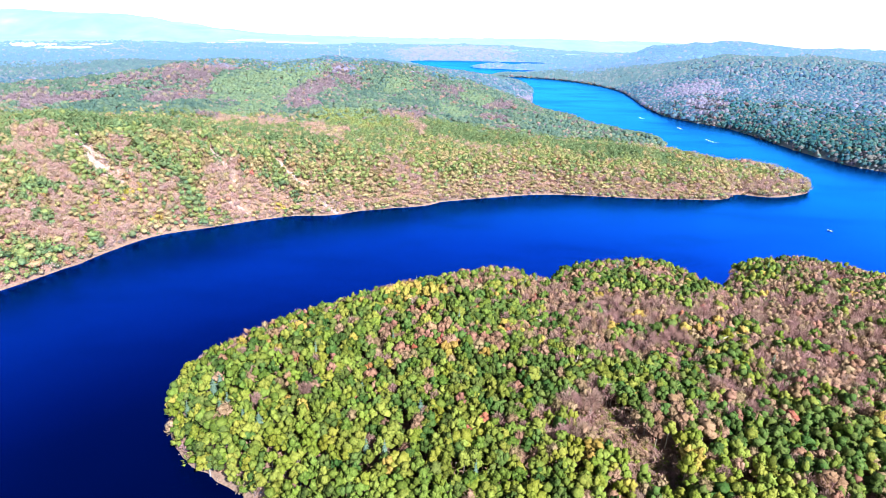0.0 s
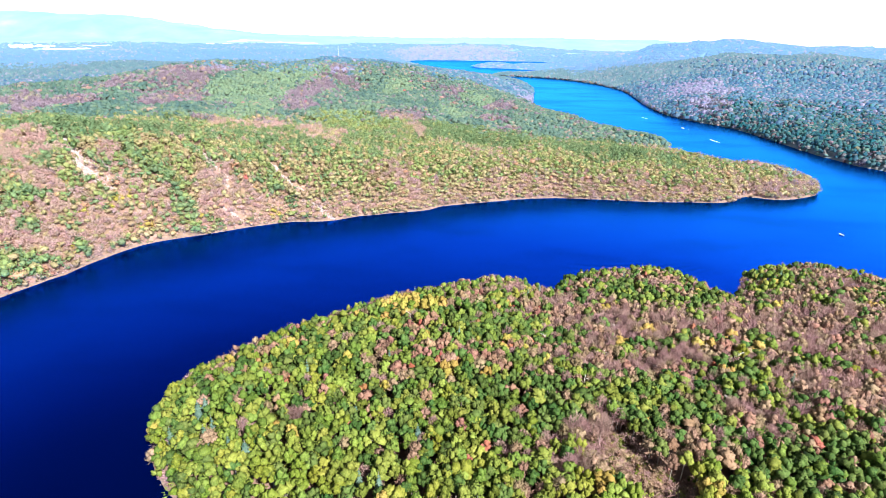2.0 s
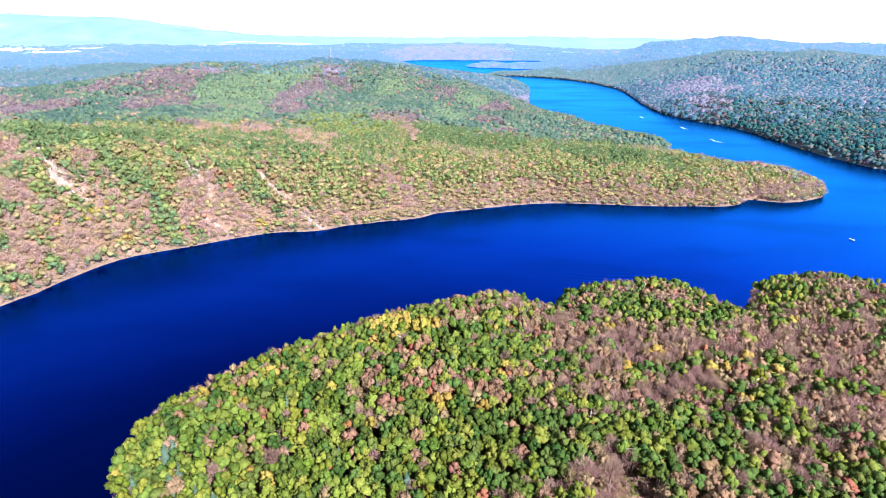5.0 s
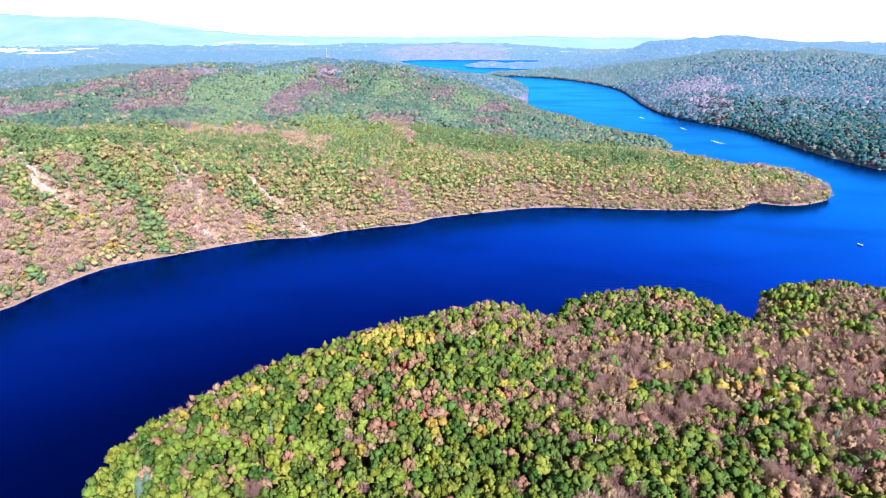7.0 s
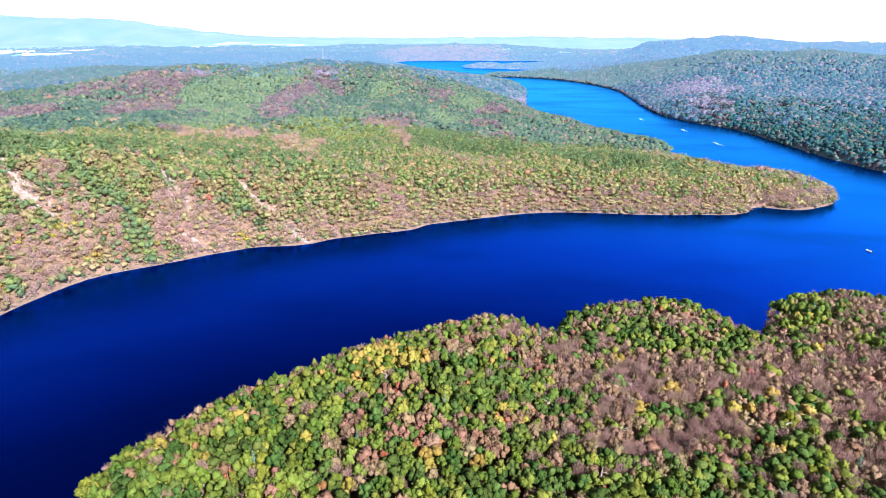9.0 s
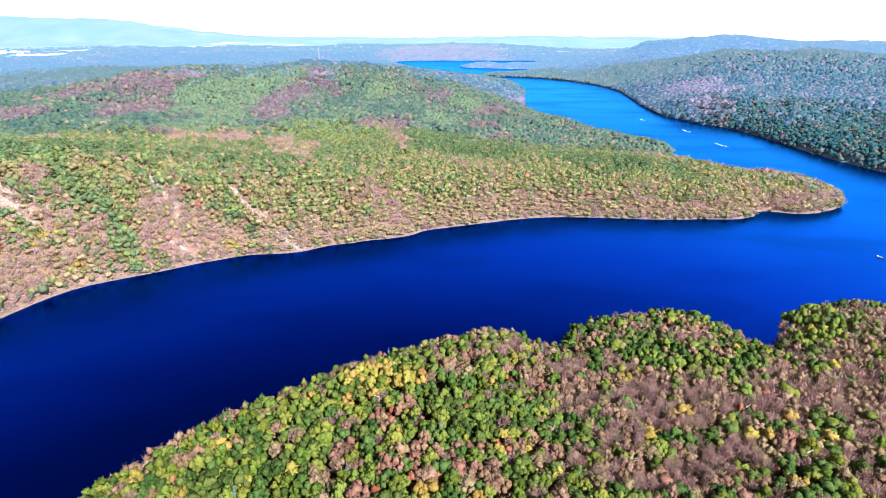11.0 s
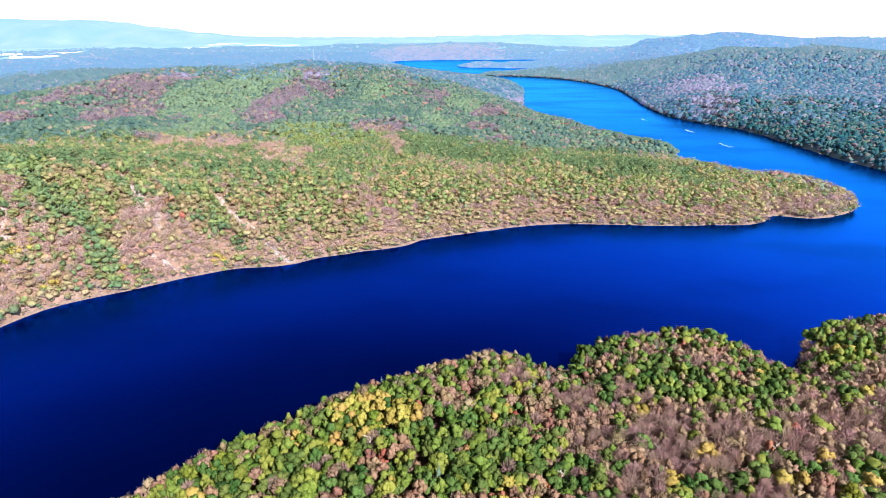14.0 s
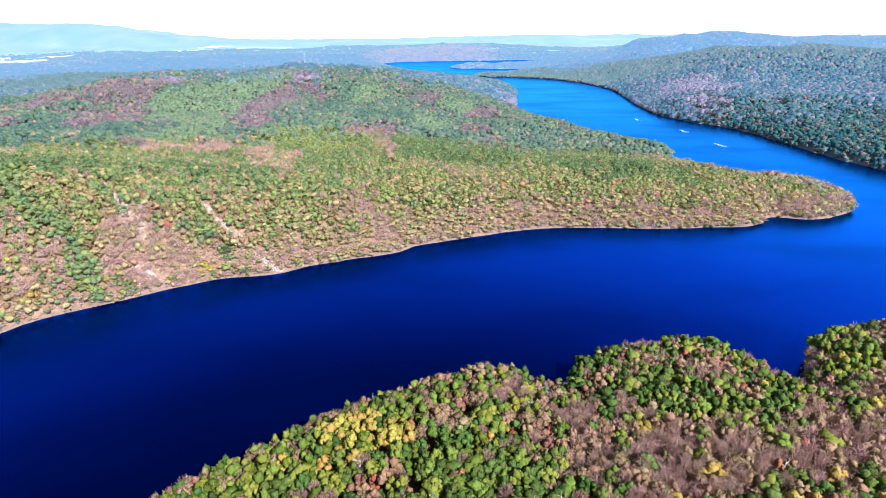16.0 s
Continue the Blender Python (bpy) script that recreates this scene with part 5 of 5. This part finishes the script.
def part(name, bm, material, parent, label=""):
    me = bpy.data.meshes.new(name)
    bm.to_mesh(me)
    bm.free()
    me.materials.append(material)
    ob = new(name, me)
    ob.parent = parent
    if label:
        ob["label"] = label
    return ob


GEL = plain_material("white_gelcoat", (0.72, 0.73, 0.74), (0.82, 0.82, 0.82), 2.0, 0.25)
SEAT = plain_material("grey_vinyl", (0.30, 0.30, 0.31), (0.42, 0.42, 0.43), 6.0, 0.6)
DARK = plain_material("black_plastic", (0.02, 0.02, 0.022), (0.05, 0.05, 0.05), 5.0, 0.4)
STEEL = plain_material("galvanised_steel", (0.45, 0.46, 0.48), (0.62, 0.62, 0.62), 1.5, 0.5, 0.6)
FOAM = plain_material("white_foam", (0.55, 0.68, 0.82), (0.90, 0.93, 0.95), 0.5, 0.9)
TINT = plain_material("tinted_screen", (0.03, 0.05, 0.07), (0.06, 0.08, 0.10), 3.0, 0.1)


def box(bm, centre, size):
    bmesh.ops.create_cube(bm, size=1, matrix=Matrix.LocRotScale(centre, None, size))


def motorboat(x, y, heading, length=6.2):
    """A small open motorboat, bow towards +y of its own."""
    boat = new("motorboat")
    beam = length * 0.19
    stations = [(-0.5, 0.92, 0.0), (-0.2, 1.0, 0.0), (0.1, 0.95, 0.02), (0.3, 0.7, 0.06), (0.44, 0.35, 0.12), (0.5, 0.03, 0.18)]
    bm, rings = bmesh.new(), []
    for s, w, lift in stations:
        half = beam * w
        rings.append([bm.verts.new((px * half, s * length, pz + lift * 2)) for px, pz in ((-1, 0.75), (-0.85, 0.1), (0, -0.3), (0.85, 0.1), (1, 0.75))])
    for r, q in zip(rings, rings[1:]):
        for i in range(4):
            bm.faces.new((r[i], q[i], q[i + 1], r[i + 1]))
    bm.faces.new(rings[0]), bm.faces.new(rings[-1][::-1])
    part("hull", bm, GEL, boat)
    bm = bmesh.new()
    deck = [bm.verts.new((sx * beam * w * 0.94, s * length, 0.72 + lift * 2)) for sx, part_of in ((-1, stations[2:]), (1, stations[:1:-1])) for s, w, lift in part_of]
    bmesh.ops.solidify(bm, geom=[bm.faces.new(deck)], thickness=0.05)
    part("deck", bm, GEL, boat)
    bm = bmesh.new()
    box(bm, (0, -0.1 * length, 0.30), (beam * 1.6, length * 0.5, 0.1))
    part("floor", bm, SEAT, boat)
    for sy in (-0.28, -0.08):
        bm = bmesh.new()
        box(bm, (0, sy * length, 0.5), (beam * 1.3, 0.5, 0.3)), box(bm, (0, sy * length - 0.25, 0.8), (beam * 1.3, 0.12, 0.5))
        bmesh.ops.bevel(bm, geom=bm.edges[:], offset=0.04, segments=1, affect="EDGES")
        part("seat", bm, SEAT, boat)
    bm = bmesh.new()
    v = [bm.verts.new(p) for p in ((-beam * 0.85, 0.06 * length, 0.75), (0, 0.16 * length, 0.78), (beam * 0.85, 0.06 * length, 0.75), (beam * 0.75, 0.02 * length, 1.25), (0, 0.1 * length, 1.3), (-beam * 0.75, 0.02 * length, 1.25))]
    bmesh.ops.solidify(bm, geom=[bm.faces.new((v[0], v[1], v[4], v[5])), bm.faces.new((v[1], v[2], v[3], v[4]))], thickness=0.03)
    part("windscreen", bm, TINT, boat, "dark tinted windscreen")
    bm = bmesh.new()
    box(bm, (0, -0.53 * length, 0.85), (0.4, 0.5, 0.6)), box(bm, (0, -0.53 * length, 0.2), (0.18, 0.25, 0.9))
    bmesh.ops.bevel(bm, geom=bm.edges[:], offset=0.05, segments=1, affect="EDGES")
    part("outboard_motor", bm, DARK, boat, "black outboard motor")
    boat.matrix_basis = pose(x, y, 0.0, 0, 0, heading)
    return tagged(boat, "small white open motorboat on the blue lake", "boat", "boats on the lake")


def wake(x, y, heading, length, spread):
    """Foam trailing off behind a boat, as low ridges of churned water."""
    rng = np.random.default_rng(int(x))
    pieces = []
    for side in (-1, 0, 1):
        for i in range(int(length * 1.5)):
            k = i / (length * 1.5)
            wx = side * (0.9 + spread * k) + rng.normal() * (0.3 + 0.6 * k)
            size = (0.42 - 0.3 * k) * rng.uniform(0.5, 1.3) * (1.2 if side == 0 else 1.0)
            pieces.append(lump(rng, OCT_V, OCT_F, (wx, -3.2 - length * k, 0.0), (size, size * 1.6, 0.10), 0.3))
    v, f = joined(pieces)
    v[:, 2] = np.clip(v[:, 2], -0.1, 0.16)
    ob = new("wake", fill_mesh("wake", v, f, FOAM))
    ob.matrix_basis = pose(x, y, 0, 0, 0, heading)
    return tagged(ob, "white foam wake trailing behind a motorboat", "wake", kind="stuff")


for bx, by, heading, length, trail in ((422, 1142, 12, 6.5, 12), (457, 1027, 14, 7.0, 15), (460, 914, 16, 7.0, 20)):
    motorboat(bx, by, heading, length), wake(bx, by, heading, trail, 3.5)
motorboat(375, 474, 25, 4.6)


def lattice_mast(x, y, height):
    """A slim steel lattice mast with cross-arms on the hilltop."""
    z = float(land_height(np.array([x]), np.array([y]))[0][0])
    mast, w = new("lattice_mast"), 1.3
    corners = [(-w, -w), (w, -w), (w, w), (-w, w)]
    def tube(name, a, b, r):
        v, f = limb(a, b, r, r, 4)
        new(name, fill_mesh(name, v, f, STEEL)).parent = mast
    for cx, cy in corners:
        tube("leg", (cx, cy, -1), (cx * 0.35, cy * 0.35, height), 0.09)
    for i in range(8):
        k0, k1 = i / 8, (i + 1) / 8
        for j in range(4):
            (ax, ay), (bx, by) = corners[j], corners[(j + 1) % 4]
            s0, s1 = 1 - 0.65 * k0, 1 - 0.65 * k1
            tube("brace", (ax * s0, ay * s0, k0 * height), (bx * s1, by * s1, k1 * height), 0.05)
    for k in (0.72, 0.84, 0.96):
        tube("cross_arm", (-3.2, 0, height * k), (3.2, 0, height * k), 0.08)
    mast.matrix_basis = pose(x, y, z)
    return tagged(mast, "slim grey steel lattice mast on the wooded hilltop", "mast")


lattice_mast(-255, 1400, 38)

MEADOW = plain_material("meadow_grass", (0.24, 0.27, 0.10), (0.40, 0.40, 0.18), 0.3, 0.9)
DRY_SLOPE = plain_material("dry_straw", (0.24, 0.165, 0.105), (0.46, 0.33, 0.22), 0.5, 0.95)
STUBBLE = plain_material("pale_stubble", (0.34, 0.38, 0.42), (0.72, 0.72, 0.70), 0.012, 0.95)


def field(name, x, y, wide, deep, material, label, lift=0.4, seed=1):
    """A field laid over the lie of the land, with an uneven rim."""
    rng = np.random.default_rng(seed)
    rings, steps = 6, 28
    rim = 0.75 + 0.25 * rng.uniform(-1, 1, steps)
    rim = (rim + np.roll(rim, 1) + np.roll(rim, -1)) / 3
    ang = np.arange(steps) * 6.2832 / steps
    px, py = [x], [y]
    for k in range(1, rings + 1):
        px += list(x + np.cos(ang) * rim * wide * k / rings)
        py += list(y + np.sin(ang) * rim * deep * k / rings)
    z, _ = land_height(np.array(px), np.array(py))
    v = np.stack([px, py, z + lift], -1)
    f = [(0, 1 + i, 1 + (i + 1) % steps) for i in range(steps)]
    for k in range(rings - 1):
        for i in range(steps):
            a, b = 1 + k * steps + i, 1 + k * steps + (i + 1) % steps
            f += [(a, a + steps, b + steps), (a, b + steps, b)]
    return tagged(new(name, fill_mesh(name, v, np.array(f), material)), label, "field", kind="structure")


field("clearing", 72, 163, 16, 17, DRY_SLOPE, "dry straw and bare soil in a clearing of the wood", 0.12, 7)
field("meadow", 127, 1004, 26, 14, MEADOW, "small pale green meadow in the hill woods")
for k, (fx, fy, fw, fd) in enumerate(FIELDS):
    field("field_" + str(k + 1), fx, fy, fw, fd, STUBBLE, "pale bleached farm field far off on the plain", 2.0, 50 + k)

PALE_BARK = plain_material("weathered_bark", (0.34, 0.30, 0.28), (0.60, 0.56, 0.53), 2.5, 0.9)


def dead_tree(x, y, seed):
    """A bleached leafless tree that stands among the living ones."""
    rng = np.random.default_rng(seed)
    z = float(land_height(np.array([x]), np.array([y]))[0][0])
    tree, high = new("dead_tree"), rng.uniform(10.5, 13.0)
    trunk = joined([limb((0, 0, -0.8), (0.2, 0.1, high * 0.5), 0.26, 0.17, 6), limb((0.2, 0.1, high * 0.5), (0.1, 0.3, high * 0.9), 0.17, 0.06, 5)])
    new("trunk", fill_mesh("trunk", *trunk, PALE_BARK)).parent = tree
    for i in range(11):
        a, k = i * 2.4 + rng.uniform(-0.4, 0.4), rng.uniform(0.35, 0.85)
        reach = rng.uniform(1.8, 3.6) * (1.25 - 0.6 * k)
        s = np.array((0.15, 0.15, high * k))
        e = s + np.array((math.cos(a) * reach, math.sin(a) * reach, reach * rng.uniform(0.5, 0.9)))
        m = (s + e) / 2 + np.array((0, 0, 0.2))
        pieces = [limb(s, m, 0.11, 0.08, 4), limb(m, e, 0.08, 0.03, 4)]
        for _ in range(3):
            w = rng.normal(size=3) * 0.5 + np.array((math.cos(a), math.sin(a), 0.8))
            pieces.append(limb(m + (e - m) * rng.uniform(0, 0.8), e + w * rng.uniform(0.2, 0.7), 0.05, 0.02, 3))
        new("branch", fill_mesh("branch", *joined(pieces), PALE_BARK)).parent = tree
    tree.matrix_basis = pose(x, y, z, 0, 0, float(rng.uniform(0, 360)))
    return tagged(tree, "bleached dead tree with bare pale branches among the bare woods", "tree", "dead trees of the peninsula")


for k, (tx, ty) in enumerate(((66, 205), (82, 231), (97, 262), (108, 226), (58, 250), (121, 300), (142, 262), (74, 187), (128, 200), (150, 236), (40, 300), (92, 316), (-12, 268), (64, 322))):
    dead_tree(tx, ty, 820 + k)

HOUSE_WALL = plain_material("white_siding", (0.70, 0.71, 0.72), (0.82, 0.82, 0.82), 0.4, 0.7)
HOUSE_ROOF = plain_material("grey_shingles", (0.30, 0.33, 0.38), (0.48, 0.50, 0.54), 0.5, 0.8)


def far_house(x, y, turn, length, deep, high):
    """A small gabled house of the far village."""
    z = float(land_height(np.array([x]), np.array([y]))[0][0])
    house, bm = new("house"), bmesh.new()
    box(bm, (0, 0, high / 2 - 0.5), (length, deep, high + 1))
    part("wall", bm, HOUSE_WALL, house)
    bm = bmesh.new()
    ends = [[bm.verts.new((sx * (length / 2 + 0.5), py, pz)) for py, pz in ((-deep / 2 - 0.5, high - 0.2), (deep / 2 + 0.5, high - 0.2), (0, high + deep * 0.4))] for sx in (-1, 1)]
    bm.faces.new(ends[0]), bm.faces.new(ends[1][::-1])
    for i in range(3):
        bm.faces.new((ends[0][i], ends[1][i], ends[1][(i + 1) % 3], ends[0][(i + 1) % 3]))
    part("roof", bm, HOUSE_ROOF, house)
    house.matrix_basis = pose(x, y, z, 0, 0, turn)
    return tagged(house, "small white gabled house in a far village", "house", "houses of the far village")


rng = np.random.default_rng(61)
for _ in range(34):
    far_house(-2090 + rng.normal() * 75, 2874 + rng.normal() * 55, float(rng.uniform(0, 180)), rng.uniform(11, 22), rng.uniform(8, 12), rng.uniform(5, 8))
